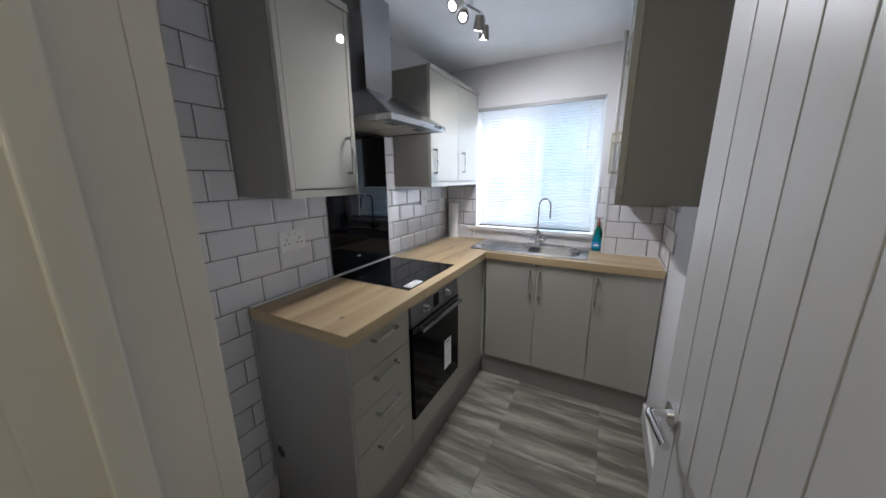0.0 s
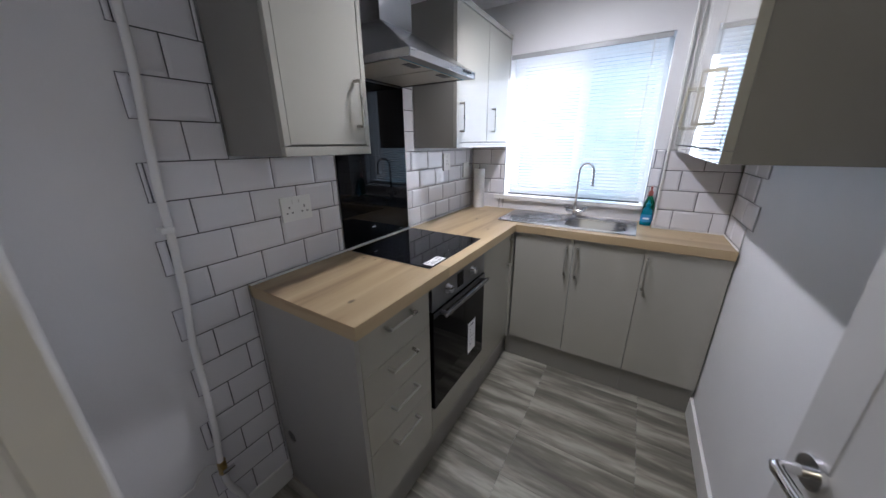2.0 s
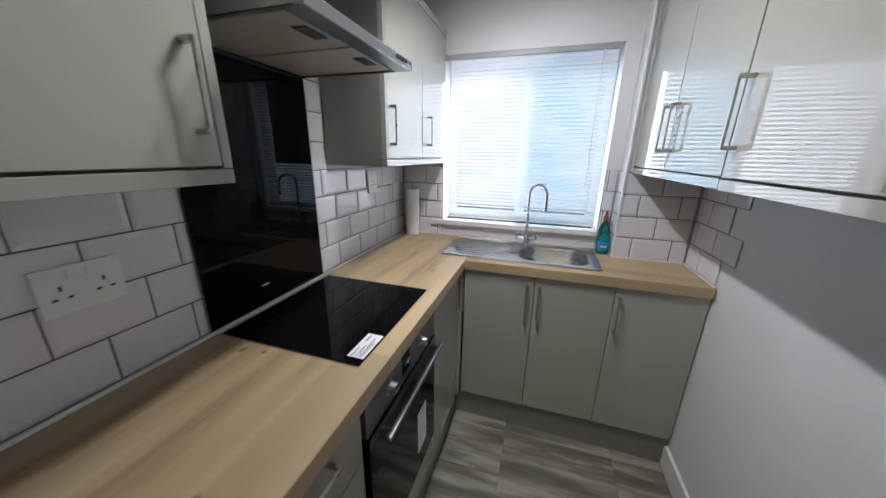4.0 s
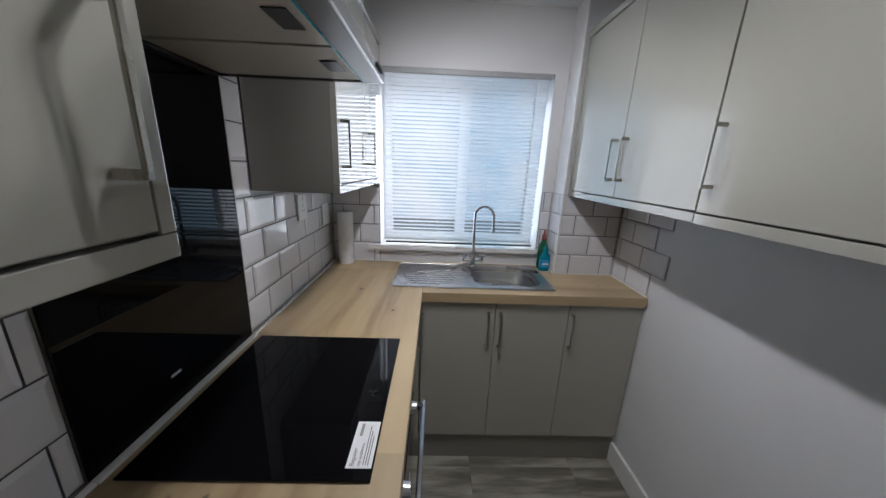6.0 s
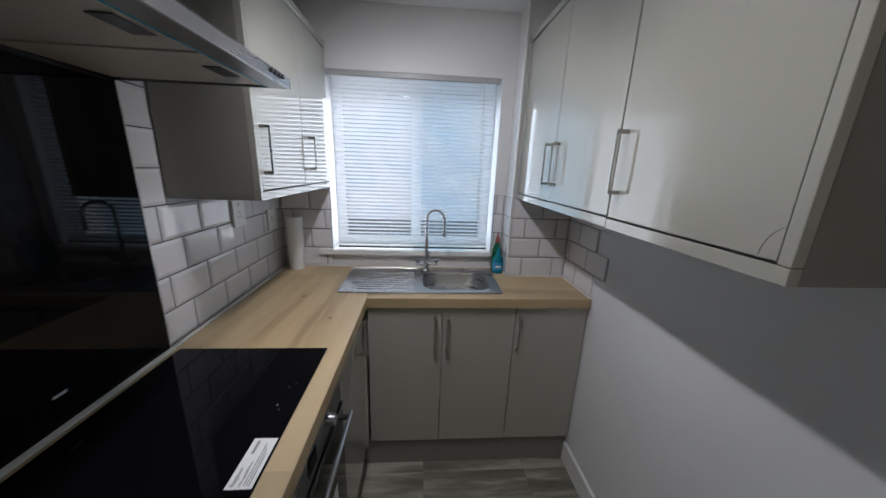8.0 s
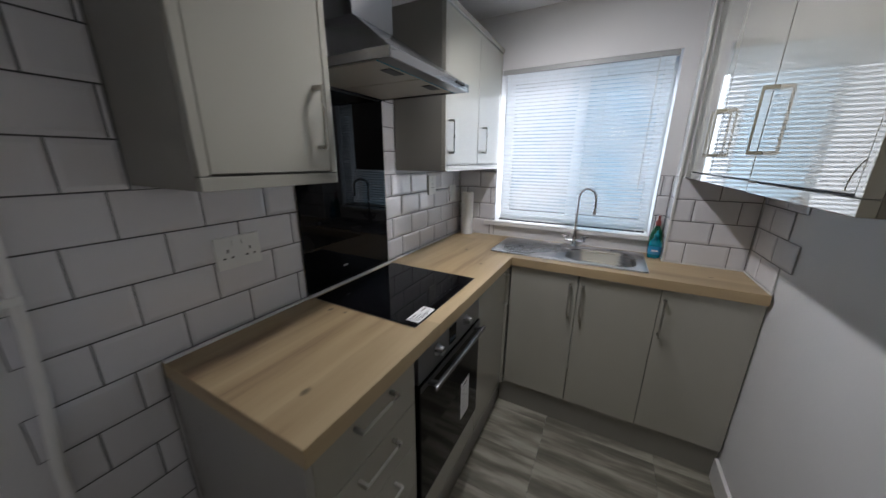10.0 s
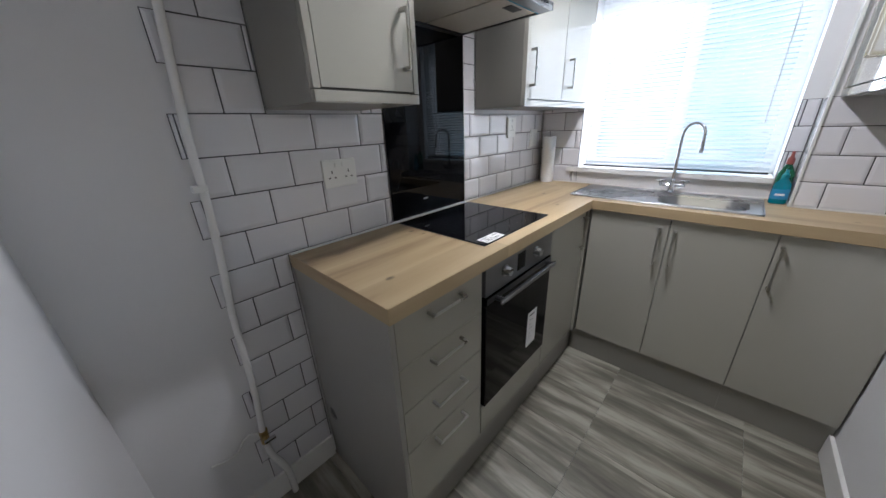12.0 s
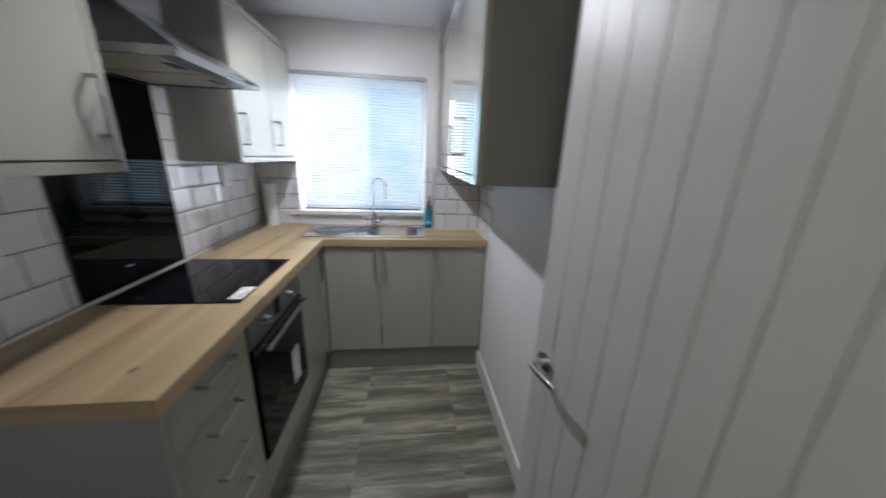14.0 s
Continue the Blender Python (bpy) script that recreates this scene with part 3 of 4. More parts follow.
# sink
sink = thing("inset_sink", (0.78, 1.55, 0.961), "stainless steel inset sink with one bowl and a ribbed drainer", "sink")
bm = bmesh.new()
made = holed(round_rect(0.385, 1.165, 1.376, 1.735, 0.02), [bowl], lambda a, b, c: Vector((a, b, 0.9605 + c)), 0.0035)
part("rim", made, M_STEEL, sink)
bm = bmesh.new()
rings = []
for k, (ins, z) in enumerate(((0, 0.9635), (0.003, 0.955), (0.010, 0.86), (0.03, 0.835), (0.06, 0.828))):
    rings.append([bm.verts.new((x, y, z)) for x, y in round_rect(0.782 + ins, 1.118 - ins, 1.415 + ins, 1.672 - ins, 0.075 if ins < 0.02 else 0.06)])
for u, v in zip(rings, rings[1:]):
    for k in range(len(u)):
        bm.faces.new((u[k], u[(k + 1) % len(u)], v[(k + 1) % len(u)], v[k]))
bm.faces.new(rings[-1])
bw = part("bowl", bm, M_STEEL, sink, smooth=True)
bm = bmesh.new()
rod(bm, (0.95, 1.545, 0.8285), (0.95, 1.545, 0.832), 0.028, 24)
part("waste", bm, M_CHROME, bw, "chrome basket waste")
for i in range(9):
    y = 1.425 + i * 0.029
    bm = bmesh.new()
    box(bm, 0.425 + 0.006 * abs(i - 4), 0.735, y, y + 0.012, 0.9642, 0.9672, bevel=0.0013)
    part("drainer_rib", bm, M_STEEL, sink)
bm = bmesh.new()
loop = round_rect(0.388, 1.162, 1.379, 1.732, 0.02)
tube(bm, [(x, y, 0.9655) for x, y in loop + loop[:1]], 0.0028, 6)
part("raised_edge", bm, M_STEEL, sink, smooth=True)

tap = thing("mixer_tap", (0.80, 1.708, 0.964), "chrome swan-neck mixer tap behind the sink", "tap")
bm = bmesh.new()
lathe(bm, (0.80, 1.708, 0.9645), [(0.024, 0), (0.024, 0.006), (0.016, 0.012), (0.014, 0.05), (0.012, 0.065), (0.009, 0.07)])
part("base", bm, M_CHROME, tap, smooth=True)
pts = [(0.80, 1.708, 1.03), (0.80, 1.708, 1.24)]
for k in range(1, 12):
    a = math.pi * k / 11
    c = 0.046
    pts.append((0.80 + c * (1 - math.cos(a)), 1.708 - 0.030 * (1 - math.cos(a)), 1.255 + 0.056 * math.sin(a)))
pts += [(0.892, 1.648, 1.21), (0.892, 1.648, 1.19)]
part("spout", tube(bmesh.new(), pts, 0.0085, 12), M_CHROME, tap, smooth=True)
part("spout_tip", rod(bmesh.new(), (0.892, 1.648, 1.195), (0.892, 1.648, 1.176), 0.0105, 14), M_CHROME, tap, smooth=True)
part("crossbar", rod(bmesh.new(), (0.750, 1.708, 1.002), (0.852, 1.708, 1.002), 0.0095, 14), M_CHROME, tap, smooth=True)
for x in (0.748, 0.854):
    bm = bmesh.new()
    rod(bm, (x, 1.708, 0.998), (x, 1.708, 1.022), 0.008, 12)
    for a in (0.4, 0.4 + math.pi / 2):
        v = Vector((math.cos(a), math.sin(a), 0)) * 0.021
        rod(bm, Vector((x, 1.708, 1.026)) - v, Vector((x, 1.708, 1.026)) + v, 0.0048, 8)
    part("cross_handle", bm, M_CHROME, tap, smooth=True)


def bottle(name, x, y, liquid_mat, cap_mat, h, label, squash, r, stripe):
    b = thing(name, (x, y, 0.965), label, "bottle", "washing-up bottles")
    z = h / 0.2
    part("bottle_body", lathe(bmesh.new(), (x, y, 0.9607), [(r * 0.9, 0), (r, 0.006), (r, 0.09 * z), (r * 0.92, 0.115 * z), (r * 0.5, 0.14 * z), (r * 0.36, 0.15 * z)], 20, squash), liquid_mat, b, smooth=True)
    part("cap", lathe(bmesh.new(), (x, y, 0.9607 + 0.1502 * z), [(r * 0.45, 0), (r * 0.45, 0.02 * z), (r * 0.22, 0.03 * z), (r * 0.2, 0.05 * z)], 14), cap_mat, b, smooth=True)
    if stripe:
        bm = lathe(bmesh.new(), (x, y, 0.9607), [(r * 1.01, 0.028 * z), (r * 1.012, 0.03 * z), (r * 1.012, 0.085 * z), (r * 1.01, 0.087 * z)], 20, squash)
        part("label", bm, M_LABEL, b, "dark blue label", smooth=True)
        bm = bmesh.new()
        box(bm, x - r * 0.55, x + r * 0.5, y - r * squash * 1.03 - 0.0008, y - r * squash * 1.03, 0.9607 + 0.05 * z, 0.9607 + 0.062 * z)
        part("print_line", bm, M_PAPER, b)


bottle("soap_bottle", 1.205, 1.690, M_TEAL, M_TEAL, 0.15, "teal liquid soap bottle with a blue label beside the sink", 0.62, 0.030, True)
bottle("washing_up_bottle", 1.208, 1.745, M_GREEN, M_RED, 0.222, "green washing-up liquid bottle with a red cap by the window", 0.8, 0.029, False)
roll = thing("kitchen_roll", (0.085, 1.730, 0.961), "white roll standing in the worktop's corner", "kitchen roll")
part("paper", lathe(bmesh.new(), (0.085, 1.730, 0.961), [(0.040, 0), (0.0405, 0.002), (0.0405, 0.288), (0.039, 0.290)], 28), M_PAPER, roll, smooth=True)
part("core", lathe(bmesh.new(), (0.085, 1.730, 1.2512), [(0.016, 0), (0.016, 0.001)], 16), M_CARC, roll)

# hob
hob = thing("induction_hob", (0.263, 0.685, 0.961), "black glass hob set in the oak worktop", "hob")
part("rim", boxed(0.0385, 0.4775, 0.4505, 0.9215, 0.9603, 0.9622), M_OVENSTEEL, hob, "thin dark steel rim")
hp = part("glass_top", boxed(0.038, 0.478, 0.450, 0.922, 0.9623, 0.9655, bevel=0.001), M_BLACKGLASS, hob)
stk = thing("hob_sticker", (0.453, 0.528, 0.9657), "white printed appliance sticker on the black hob", "sticker")
part("paper", boxed(0.427, 0.4745, 0.474, 0.582, 0.9656, 0.9660), M_PAPER, stk)


def words(text, size, m, parent):
    c = bpy.data.curves.new("print", "FONT")
    c.body, c.size, c.extrude = text, size, 0.0001
    tmp = bpy.data.objects.new("tmp", c)
    scene.collection.objects.link(tmp)
    me = bpy.data.meshes.new_from_object(tmp.evaluated_get(bpy.context.evaluated_depsgraph_get()))
    bpy.data.objects.remove(tmp)
    me.transform(m)
    me.transform(Matrix.Translation(-BASE[parent.name]))
    me.materials.append(M_INK)
    ob = new("printed_words", me)
    ob.parent = parent
    BASE[ob.name] = BASE[parent.name]
    return ob


words("Register", 0.0115, pose(0.441, 0.478, 0.9662, 0, 0, 90), stk)
words("my appliance", 0.0095, pose(0.4525, 0.478, 0.9662, 0, 0, 90), stk)
bm = bmesh.new()
for i in range(3):
    box(bm, 0.457 + 0.0045 * i, 0.4585 + 0.0045 * i, 0.48, 0.57 - 0.012 * i, 0.96605, 0.9662)
part("print_line", bm, M_INK, stk)
part("mark", boxed(0.437, 0.443, 0.545, 0.576, 0.96605, 0.9662), M_CARC, stk)

# touch marks printed on the glass
for x, y in ((0.434, 0.740), (0.446, 0.755), (0.431, 0.678), (0.441, 0.663)):
    part("touch_mark", boxed(x - 0.002, x + 0.002, y - 0.0006, y + 0.0006, 0.9656, 0.9658), M_CARC, hp, "grey printed touch mark")

# splashback
spl = thing("splashback", (0.003, 0.69, 0.9615), "tall black glass splashback behind the hob", "splashback")
part("glass_panel", boxed(0.0005, 0.006, 0.447, 0.9265, 0.9615, 1.80, bevel=0.001), M_BLACKGLASS, spl)
part("maker_mark", boxed(0.0062, 0.0066, 0.628, 0.655, 1.03, 1.036), M_PAPER, spl, "small white mark")
part("edge_trim", boxed(0.0005, 0.0075, 0.9268, 0.9288, 0.9615, 1.74), M_WHITEPL, spl, "thin white edge trim")

# ---- wall units ----


def wall_unit(side, y0, y1, z0, z1, doors, label, xw, xf, near_post=True, far_post=True):
    s = 1 if xf > xw else -1
    u = thing("wall_unit", ((xw + xf) / 2, (y0 + y1) / 2, z0), label, "kitchen cabinet", "wall units " + side)

    def sb(a, b):
        return (min(a, b), max(a, b))
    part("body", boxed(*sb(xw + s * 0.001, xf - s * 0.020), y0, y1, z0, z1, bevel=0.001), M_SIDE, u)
    part("light_rail", boxed(*sb(xf - s * 0.0195, xf), y0, y1, z0, z0 + 0.026, bevel=0.0015), M_CAB, u, "light rail under the doors")
    part("cornice", boxed(*sb(xf - s * 0.0195, xf + s * 0.006), y0, y1, z1 - 0.022, z1 + 0.003, bevel=0.0015), M_CAB, u)
    if near_post:
        part("edge_post", boxed(*sb(xf - s * 0.0195, xf), y0, y0 + 0.018, z0 + 0.027, z1 - 0.023, bevel=0.0015), M_CAB, u)
    if far_post:
        part("edge_post", boxed(*sb(xf - s * 0.0195, xf), y1 - 0.018, y1, z0 + 0.027, z1 - 0.023, bevel=0.0015), M_CAB, u)
    for a, b, hy, h0, h1 in doors:
        d = part("door", boxed(*sb(xf - s * 0.019, xf - s * 0.001), a, b, z0 + 0.031, z1 - 0.025, bevel=0.0015), M_CAB, u)
        bar_handle(d, (xf - s * 0.001, hy, h0), (xf - s * 0.001, hy, h1), (s * 0.027, 0, 0))
    return u


wall_unit("by the hob", 0.030, 0.352, 1.402, 2.10, ((0.050, 0.332, 0.302, 1.489, 1.622),), "light grey gloss single-door wall unit beside the hood", 0.0, 0.305)
wall_unit("by the hob", 1.026, 1.775, 1.411, 2.100, ((1.046, 1.409, 1.064, 1.495, 1.632), (1.412, 1.755, 1.478, 1.505, 1.635)), "light grey gloss double-door wall unit by the window", 0.0, 0.276)
wall_unit("on the bare wall", 0.395, 0.829, 1.386, 2.128, ((0.415, 0.827, 0.800, 1.483, 1.630),), "light grey gloss single-door wall unit", RW - 0.001, 1.265, far_post=False)
wall_unit("on the bare wall", 0.8305, 1.640, 1.388, 2.128, ((0.833, 1.222, 1.190, 1.484, 1.630), (1.225, 1.622, 1.258, 1.484, 1.630)), "light grey gloss double-door wall unit by the window pier", RW - 0.001, 1.265, near_post=False)

film = thing("protective_film", (1.262, 0.425, 1.418), "clear film lifting from the corner of a grey wall unit door", "protective film")
pts = [(1.2655, 0.4165 + 0.024 * math.cos(k * math.pi / 14) ** 1.6, 1.421 + 0.045 * math.sin(k * math.pi / 14)) for k in range(8)]
part("lifted_edge", tube(bmesh.new(), pts, 0.0006, 6), M_CAB, film, smooth=True)

# ---- extractor hood ----
hood = thing("extractor_hood", (0.2, 0.66, 1.70), "brushed stainless steel pyramid chimney hood over the hob", "cooker hood")


def frustum(bm, a, b, za, zb):
    lo = [bm.verts.new((x, y, za)) for x, y in ((a[0], a[2]), (a[1], a[2]), (a[1], a[3]), (a[0], a[3]))]
    hi = [bm.verts.new((x, y, zb)) for x, y in ((b[0], b[2]), (b[1], b[2]), (b[1], b[3]), (b[0], b[3]))]
    for k in range(4):
        bm.faces.new((lo[k], lo[(k + 1) % 4], hi[(k + 1) % 4], hi[k]))
    bm.faces.new(lo[::-1])
    bm.faces.new(hi)
    return bm


HX, HY0, HY1, HZ = 0.435, 0.425, 0.898, 1.704
part("chimney", boxed(0.001, 0.215, 0.545, 0.745, 1.865, CEIL - 0.001, bevel=0.002), M_HOOD, hood)
part("canopy", frustum(bmesh.new(), (0.001, HX, HY0, HY1), (0.001, 0.222, 0.538, 0.752), HZ + 0.025, 1.870), M_HOOD, hood)
part("side_lip", boxed(0.001, HX + 0.002, HY0 - 0.002, HY0 + 0.004, HZ, HZ + 0.0245, bevel=0.001), M_HOOD, hood)
part("side_lip", boxed(0.001, HX + 0.002, HY1 - 0.004, HY1 + 0.002, HZ, HZ + 0.0245, bevel=0.001), M_HOOD, hood)
part("front_lip", boxed(HX - 0.004, HX + 0.002, HY0 + 0.0045, HY1 - 0.0045, HZ, HZ + 0.0245, bevel=0.001), M_STEEL, hood)
part("rear_lip", boxed(0.001, 0.03, HY0 + 0.0045, HY1 - 0.0045, HZ, HZ + 0.0245, bevel=0.001), M_BLACK, hood)
part("front_panel", boxed(HX - 0.05, HX - 0.0045, HY0 + 0.0045, HY1 - 0.0045, HZ + 0.0005, HZ + 0.008), M_OVENSTEEL, hood, "dark steel strip under the front edge")
# Added black plate, so that the gap round the filters looks shaded.
part("gap_shade_plate", boxed(0.031, HX - 0.0045, HY0 + 0.0045, HY1 - 0.0045, HZ + 0.016, HZ + 0.022), M_BLACK, hood, "black plate standing in for the shade round the filters")
mid = (HY0 + HY1) / 2
for a, b in ((HY0 + 0.026, mid - 0.005), (mid + 0.005, HY1 - 0.014)):
    fp = part("filter", boxed(0.040, HX - 0.054, a, b, HZ + 0.003, HZ + 0.014, bevel=0.002), M_MESH, hood, "ribbed metal grease filter")
    part("filter_latch", boxed(HX - 0.105, HX - 0.07, (a + b) / 2 - 0.035, (a + b) / 2 + 0.035, HZ + 0.0005, HZ + 0.0025, bevel=0.0008), M_BLACK, fp)
part("protective_film", boxed(HX - 0.051, HX - 0.047, HY0 + 0.012, HY1 - 0.012, HZ - 0.0008, HZ - 0.0002), M_FILM, hood, "blue film left on the edge")
for i in range(4):
    y = 0.80 + i * 0.018
    part("button", rod(bmesh.new(), (HX + 0.002, y, HZ + 0.017), (HX + 0.006, y, HZ + 0.017), 0.0055, 10), M_BLACK, hood)

# ---- sockets ----


def socket(y0, y1, z0, z1, name, label, gangs):
    s = thing(name, (0.001, (y0 + y1) / 2, z0), label, "socket", "sockets")
    pl = part("faceplate", boxed(0.0004, 0.0095, y0, y1, z0, z1, bevel=0.002), M_WHITEPL, s)
    w = (y1 - y0) / max(gangs, 1)
    for g in range(gangs):
        c = y0 + (g + 0.5) * w
        zc = (z0 + z1) / 2 - 0.008
        for dy, dz, a, b in ((0, 0.014, 0.0022, 0.005), (-0.011, -0.006, 0.004, 0.0022), (0.011, -0.006, 0.004, 0.0022)):
            part("pin_hole", boxed(0.0096, 0.0099, c + dy - a, c + dy + a, zc + dz - b, zc + dz + b), M_BLACK, pl)
        part("rocker", boxed(0.0096, 0.013, c - 0.005 + (0.018 if g == 0 else -0.018) * (gangs > 1), c + 0.005 + (0.018 if g == 0 else -0.018) * (gangs > 1), z1 - 0.026, z1 - 0.010, bevel=0.001), M_WHITEPL, pl)
    if not gangs:
        part("rocker", boxed(0.0096, 0.013, (y0 + y1) / 2 - 0.008, (y0 + y1) / 2 + 0.008, (z0 + z1) / 2 - 0.014, (z0 + z1) / 2 + 0.014, bevel=0.001), M_WHITEPL, pl)


socket(0.165, 0.292, 1.152, 1.246, "double_socket", "white plastic double socket on the tiled wall", 2)
socket(1.332, 1.416, 1.262, 1.372, "single_socket", "white plastic single socket under the wall unit", 1)
socket(1.612, 1.695, 1.195, 1.300, "switch_plate", "white plastic switch plate near the window", 0)

# ---- pipe ----
pipe = thing("gas_pipe", (0.02, -0.17, 0.0), "white painted pipe running down the tiled wall", "pipe")
pts = [(0.020, -0.118 - 0.108 * k / 12 + 0.004 * math.sin(k * 1.9), 2.285 - 1.925 * k / 12) for k in range(13)]
part("pipe_run", tube(bmesh.new(), pts, 0.0105, 12), M_GLOSSWHITE, pipe, smooth=True)
bm = bmesh.new()
rod(bm, (0.020, -0.226, 0.37), (0.020, -0.228, 0.315), 0.014, 8)
rod(bm, (0.020, -0.228, 0.342), (0.048, -0.228, 0.342), 0.008, 8)
part("valve", bm, M_BRASS, pipe, "tarnished brass valve", smooth=True)
part("lever", boxed(0.046, 0.052, -0.236, -0.200, 0.335, 0.349, bevel=0.001), M_STEEL, pipe)
pts = [(0.020, -0.228, 0.318), (0.022, -0.229, 0.28), (0.026, -0.222, 0.24), (0.027, -0.205, 0.19), (0.024, -0.192, 0.13), (0.022, -0.188, 0.06), (0.022, -0.188, 0.001)]
part("lower_pipe", tube(bmesh.new(), pts, 0.012, 12), M_GLOSSWHITE, pipe, smooth=True)
for z, y in ((1.21, -0.182),):
    part("clip", boxed(0.0005, 0.034, y - 0.018, y + 0.014, z - 0.008, z + 0.008, bevel=0.002), M_WHITEPL, pipe)

cab = thing("loose_cable", (0.0, -0.35, 0.30), "loose white cable painted onto the wall beside the pipe", "cable")
part("cable_run", tube(bmesh.new(), [(0.0, -0.385, 0.335), (-0.003, -0.34, 0.318), (-0.004, -0.31, 0.32), (-0.002, -0.285, 0.355), (0.004, -0.262, 0.372), (0.012, -0.245, 0.365), (0.018, -0.235, 0.345)], 0.004, 8), M_GLOSSWHITE, cab, smooth=True)

# ---- ceiling spots ----
spots = thing("spotlight_bar", (0.622, 0.81, CEIL), "chrome four-lamp ceiling spotlight bar with its lamps lit", "ceiling light")
part("ceiling_rose", rod(bmesh.new(), (0.622, 0.81, CEIL - 0.024), (0.622, 0.81, CEIL - 0.0005), 0.045, 28), M_CHROME, spots, smooth=True)
part("stem", rod(bmesh.new(), (0.622, 0.81, CEIL - 0.08), (0.622, 0.81, CEIL - 0.0245), 0.008, 12), M_CHROME, spots, smooth=True)
pts = [(0.622 + 0.02 * math.sin((k - 6) * 0.5), 0.655 + 0.31 * k / 12, CEIL - 0.08) for k in range(13)]
part("bar", tube(bmesh.new(), pts, 0.006, 8), M_CHROME, spots, smooth=True)
for i, (k, dx, dy) in enumerate(((0, -0.3, -0.9), (4, 0.3, -0.9), (8, -0.3, 0.35), (12, -0.25, 0.3))):
    px, py, pz = pts[k]
    c = Vector((px, py, pz - 0.045))
    d = Vector((dx, dy, -1.1 if i > 1 else -0.8)).normalized()
    arm = part("arm", rod(bmesh.new(), (px, py, pz), c, 0.004, 8), M_CHROME, spots, smooth=True)
    head = part("head", rod(bmesh.new(), c - d * 0.03, c + d * 0.03, 0.020, 18, 0.027), M_NICKEL, spots, smooth=True)
    part("bulb", rod(bmesh.new(), c + d * 0.0302, c + d * 0.0315, 0.017, 18), M_BULB, head)
    aim = Vector((0.28, dy * 0.35, -1)) if i < 2 else Vector((0.2, 0.62, -1))
    lamp("spot_lamp", "SPOT", look(c + d * 0.04, c + d * 0.04 + aim), 16.5, (1.0, 0.985, 0.955), 0.018)

# ---- door ----
door = thing("door_1", (1.541, -0.505, 0.006), "white panelled door with vertical grooves, standing open", "door", kind="structure")
HINGE, FREE = Vector((1.541, -0.505)), Vector((1.414, 0.138))
ux = (FREE - HINGE).normalized()
uy = Vector((-ux.y, ux.x))
LEAF = (FREE - HINGE).length


def leafbox(bm, a0, a1, b0, b1, z0, z1, bevel=0.0):
    box(bm, a0, a1, b0, b1, z0, z1, bevel)
    return bm


def to_leaf(bm):
    for v in bm.verts:
        p = HINGE + ux * v.co.x + uy * v.co.y
        v.co = Vector((p.x, p.y, v.co.z))
    return bm


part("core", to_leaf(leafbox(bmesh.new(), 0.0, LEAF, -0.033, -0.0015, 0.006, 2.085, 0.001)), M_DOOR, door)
nb = 9
bw_ = LEAF / nb
for i in range(nb):
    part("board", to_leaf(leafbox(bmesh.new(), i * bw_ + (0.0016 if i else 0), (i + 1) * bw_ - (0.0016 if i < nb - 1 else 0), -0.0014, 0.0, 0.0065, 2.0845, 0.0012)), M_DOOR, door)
bm = bmesh.new()
rod(bm, (LEAF - 0.055, 0.0005, 0.955), (LEAF - 0.055, 0.009, 0.955), 0.026, 28)
hd = part("door_handle", to_leaf(bm), M_CHROME, door, "chrome lever handle on a round rose", smooth=True)
bm = tube(bmesh.new(), [(LEAF - 0.055, 0.009, 0.955), (LEAF - 0.055, 0.040, 0.955), (LEAF - 0.058, 0.047, 0.955), (LEAF - 0.066, 0.050, 0.955), (LEAF - 0.155, 0.050, 0.955)], 0.0092, 14)
part("lever", to_leaf(bm), M_CHROME, hd, smooth=True)

# ---- wall tiles ----
TW, TH, G = 0.1735, 0.1075, 0.0036
TILE_MESH = {}


def tile_mesh(w, h):
    """A bevelled metro tile, w wide and h high, lying in the plane of x and y, its face at z = 0."""
    key = (round(w, 4), round(h, 4))
    if key not in TILE_MESH:
        bm = bmesh.new()
        b = min(0.011, w * 0.3, h * 0.3)
        rows = []
        for ins, z in ((0.0, -0.008), (0.0, -0.0035), (0.0015, -0.0025), (b, -0.0002)):
            rows.append([bm.verts.new((x, y, z)) for x, y in ((ins, ins), (w - ins, ins), (w - ins, h - ins), (ins, h - ins))])
        for u, v in zip(rows, rows[1:]):
            for k in range(4):
                bm.faces.new((u[k], u[(k + 1) % 4], v[(k + 1) % 4], v[k]))
        bm.faces.new(rows[-1])
        me = bpy.data.meshes.new("tile")
        bm.to_mesh(me)
        bm.free()
        me.materials.append(M_TILE)
        TILE_MESH[key] = me
    return TILE_MESH[key]


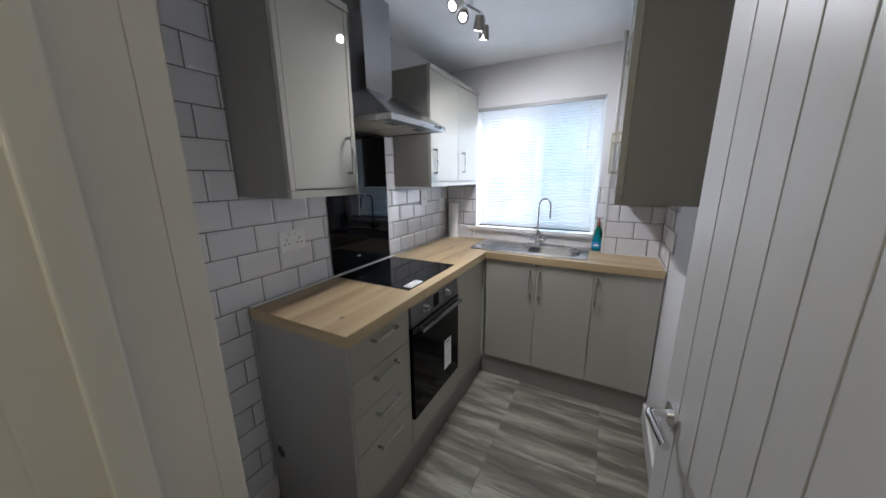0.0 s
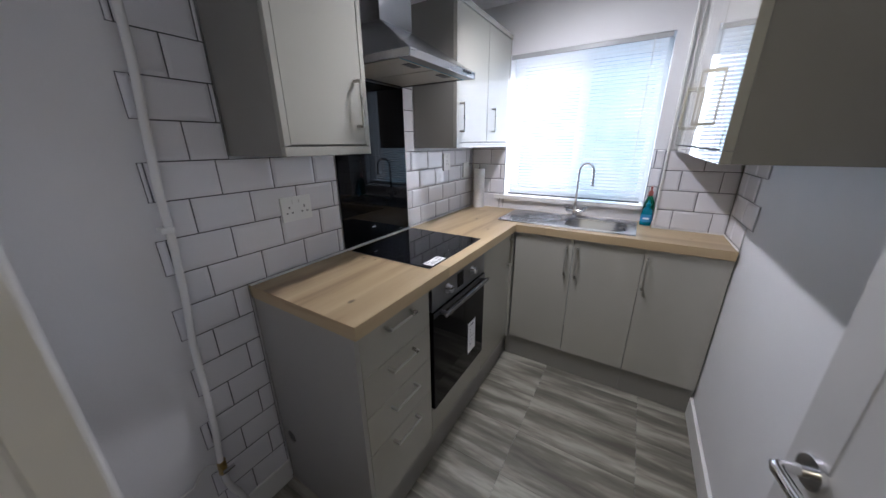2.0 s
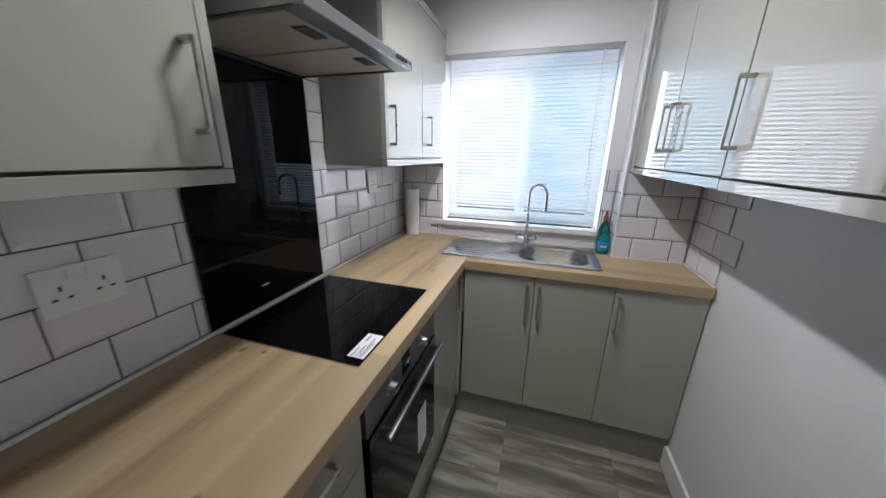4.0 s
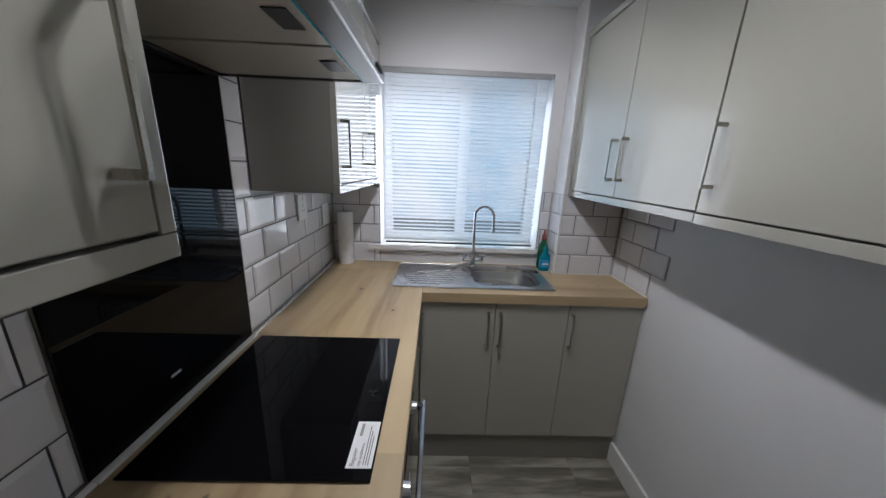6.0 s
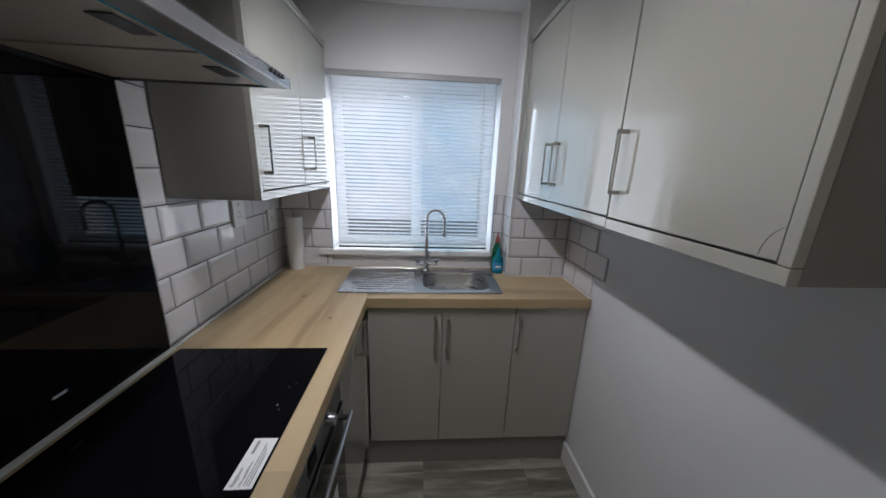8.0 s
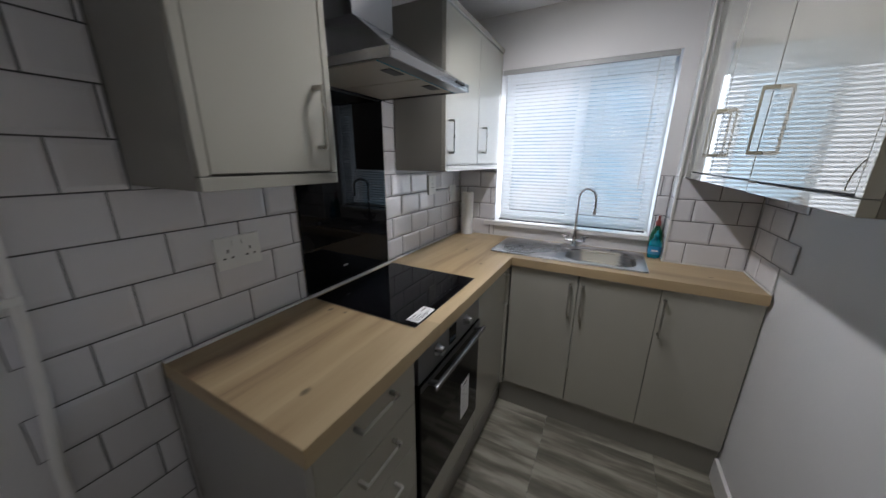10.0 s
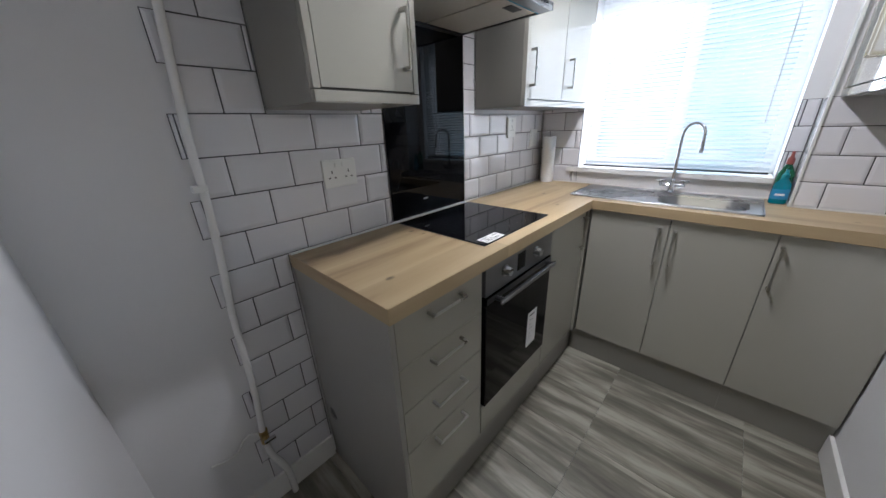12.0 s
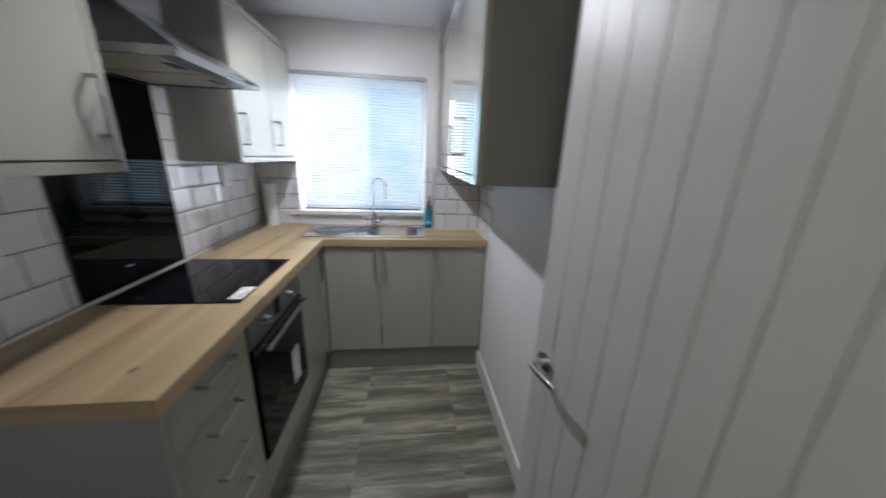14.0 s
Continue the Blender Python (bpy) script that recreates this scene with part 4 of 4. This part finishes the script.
def tile_wall(name, origin, along, normal, u0, u1, rows, offset, z0=H + 0.002, holes=(), ends=None, label=""):
    """Courses of tiles on a wall. u runs along the wall from origin; holes: (u0, u1, z0, z1) left bare."""
    along, normal = Vector(along), Vector(normal)
    turn = Matrix((along, Vector((0, 0, 1)), along.cross(Vector((0, 0, 1))))).transposed().to_4x4()
    flip = along.cross(Vector((0, 0, 1))).dot(normal) < 0
    wall = thing(name, origin, label or "white metro tiles in running bond with dark grout", "tiling", kind="structure")
    bed = bmesh.new()
    for r in rows:
        za, zb = z0 + r * TH, z0 + (r + 1) * TH
        a, b = (u0, u1) if ends is None else ends(r)
        start = offset[r % 2]
        k0 = math.floor((a - start) / TW) - 1
        for k in range(k0, k0 + 40):
            c0, c1 = max(start + k * TW, a), min(start + (k + 1) * TW, b)
            spans = [(c0, c1, za, zb)]
            for h0, h1, y0, y1 in holes:
                out = []
                for s0, s1, t0, t1 in spans:
                    if s1 <= h0 or s0 >= h1 or t1 <= y0 or t0 >= y1:
                        out.append((s0, s1, t0, t1))
                        continue
                    if s0 < h0:
                        out.append((s0, h0, t0, t1))
                    if s1 > h1:
                        out.append((h1, s1, t0, t1))
                    m0, m1 = max(s0, h0), min(s1, h1)
                    if t0 < y0:
                        out.append((m0, m1, t0, y0))
                    if t1 > y1:
                        out.append((m0, m1, y1, t1))
                spans = out
            for s0, s1, t0, t1 in spans:
                w, h = s1 - s0 - G, t1 - t0 - G
                if w < 0.008 or h < 0.008:
                    continue
                ob = new("tile", tile_mesh(w, h))
                ob.parent = wall
                p = along * (s0 + G / 2) + Vector((0, 0, t0 + G / 2 - origin[2]))
                m = Matrix.Translation(p) @ turn
                if flip:
                    m = Matrix.Translation(p + along * w) @ turn @ Matrix.Rotation(math.pi, 4, "Y")
                ob.matrix_basis = m
                # grout bed behind this tile
                q0, q1 = along * (s0 - 0.0006) , along * (s1 + 0.0006)
                q = [Vector(origin) + q0 - normal * 0.0036, Vector(origin) + q1 - normal * 0.0036]
                vs = [bed.verts.new((v.x, v.y, t)) for v, t in ((q[0], t0), (q[1], t0), (q[1], t1), (q[0], t1))]
                bed.faces.new(vs)
    part("grout", bed, M_GROUT, wall, "dark grey grout")
    return wall


def west_ends(r):
    y = -0.118 - 0.108 * (2.285 - H - (r + 0.5) * TH) / 1.925
    return (y - 0.026 if r % 2 else y + 0.002, 1.781)


tile_wall("wall_tiling", (0, 0, 0), (0, 1, 0), (1, 0, 0), -0.2, 0.0, range(-8, 0), (0.038, 0.1235), ends=lambda r: (west_ends(r)[0], 0.0))
tile_wall("wall_tiling", (0, 0, 0), (0, 1, 0), (1, 0, 0), -0.2, 0.4465, range(0, 4), (0.070, -0.012), ends=lambda r: (west_ends(r)[0], 0.4465))
tile_wall("wall_tiling", (0, 0, 0), (0, 1, 0), (1, 0, 0), 0.9295, 1.781, range(0, 4), (1.066, 0.985))
tile_wall("wall_tiling", (0, 0, 0), (0, 1, 0), (1, 0, 0), -0.2, 0.018, range(4, 11), (0.098, 0.016), ends=lambda r: (west_ends(r)[0], 0.0295))
tile_wall("wall_tiling", (0, 0, 0), (0, 1, 0), (1, 0, 0), 0.3525, 1.0255, range(4, 11), (1.090, 1.095), holes=((0.447, 0.929, 0.9, 1.8),))
tile_wall("wall_tiling", (0, 1.781, 0), (1, 0, 0), (0, -1, 0), 0.001, WX0 - 0.002, range(0, 5), (0.06, -0.02))
tile_wall("wall_tiling", (0, 1.781, 0), (1, 0, 0), (0, -1, 0), WX1 + 0.003, 1.238, range(0, 4), (0.06, -0.02))
tile_wall("wall_tiling", (1.5665, 1.636, 0), (-1, 0, 0), (0, -1, 0), 0.0, 0.328, range(0, 4), (0.07, -0.02))
tile_wall("wall_tiling", (1.239, 1.781, 0), (0, -1, 0), (-1, 0, 0), 0.0, 0.145, range(0, 4), (0.0, -0.08))
tile_wall("wall_tiling", (1.5665, 1.636, 0), (0, -1, 0), (-1, 0, 0), 0.0, 0.4, range(0, 4), (0.12, 0.035), ends=lambda r: (0.0, (0.298, 0.385, 0.285, 0.366)[r]))

# ---- floor tiles ----
FW, FH = 0.530, 0.2655
FLOOR_MESH = {}
flo = thing("floor_tiling", (0.8, 0.5, 0), "grey streaked stone-effect floor tiles", "floor", kind="structure")
for i in range(-2, 3):
    for j in range(-9, 8):
        x0, x1 = max(0.801 + i * FW, -0.008), min(0.801 + (i + 1) * FW, RW - 0.001)
        y0, y1 = max(-0.03 + j * FH, -2.09), min(-0.03 + (j + 1) * FH, 1.786)
        if x1 - x0 < 0.01 or y1 - y0 < 0.01:
            continue
        key = (round(x1 - x0, 3), round(y1 - y0, 3))
        if key not in FLOOR_MESH:
            bm = boxed(0.0006, key[0] - 0.0006, 0.0006, key[1] - 0.0006, -0.0055, 0.0, bevel=0.0006)
            me = bpy.data.meshes.new("floor_tile")
            bm.to_mesh(me)
            bm.free()
            me.materials.append(M_FLOOR)
            FLOOR_MESH[key] = me
        t = new("floor_tile", FLOOR_MESH[key])
        t.parent, t.location = flo, (x0 - 0.8, y0 - 0.5, 0)
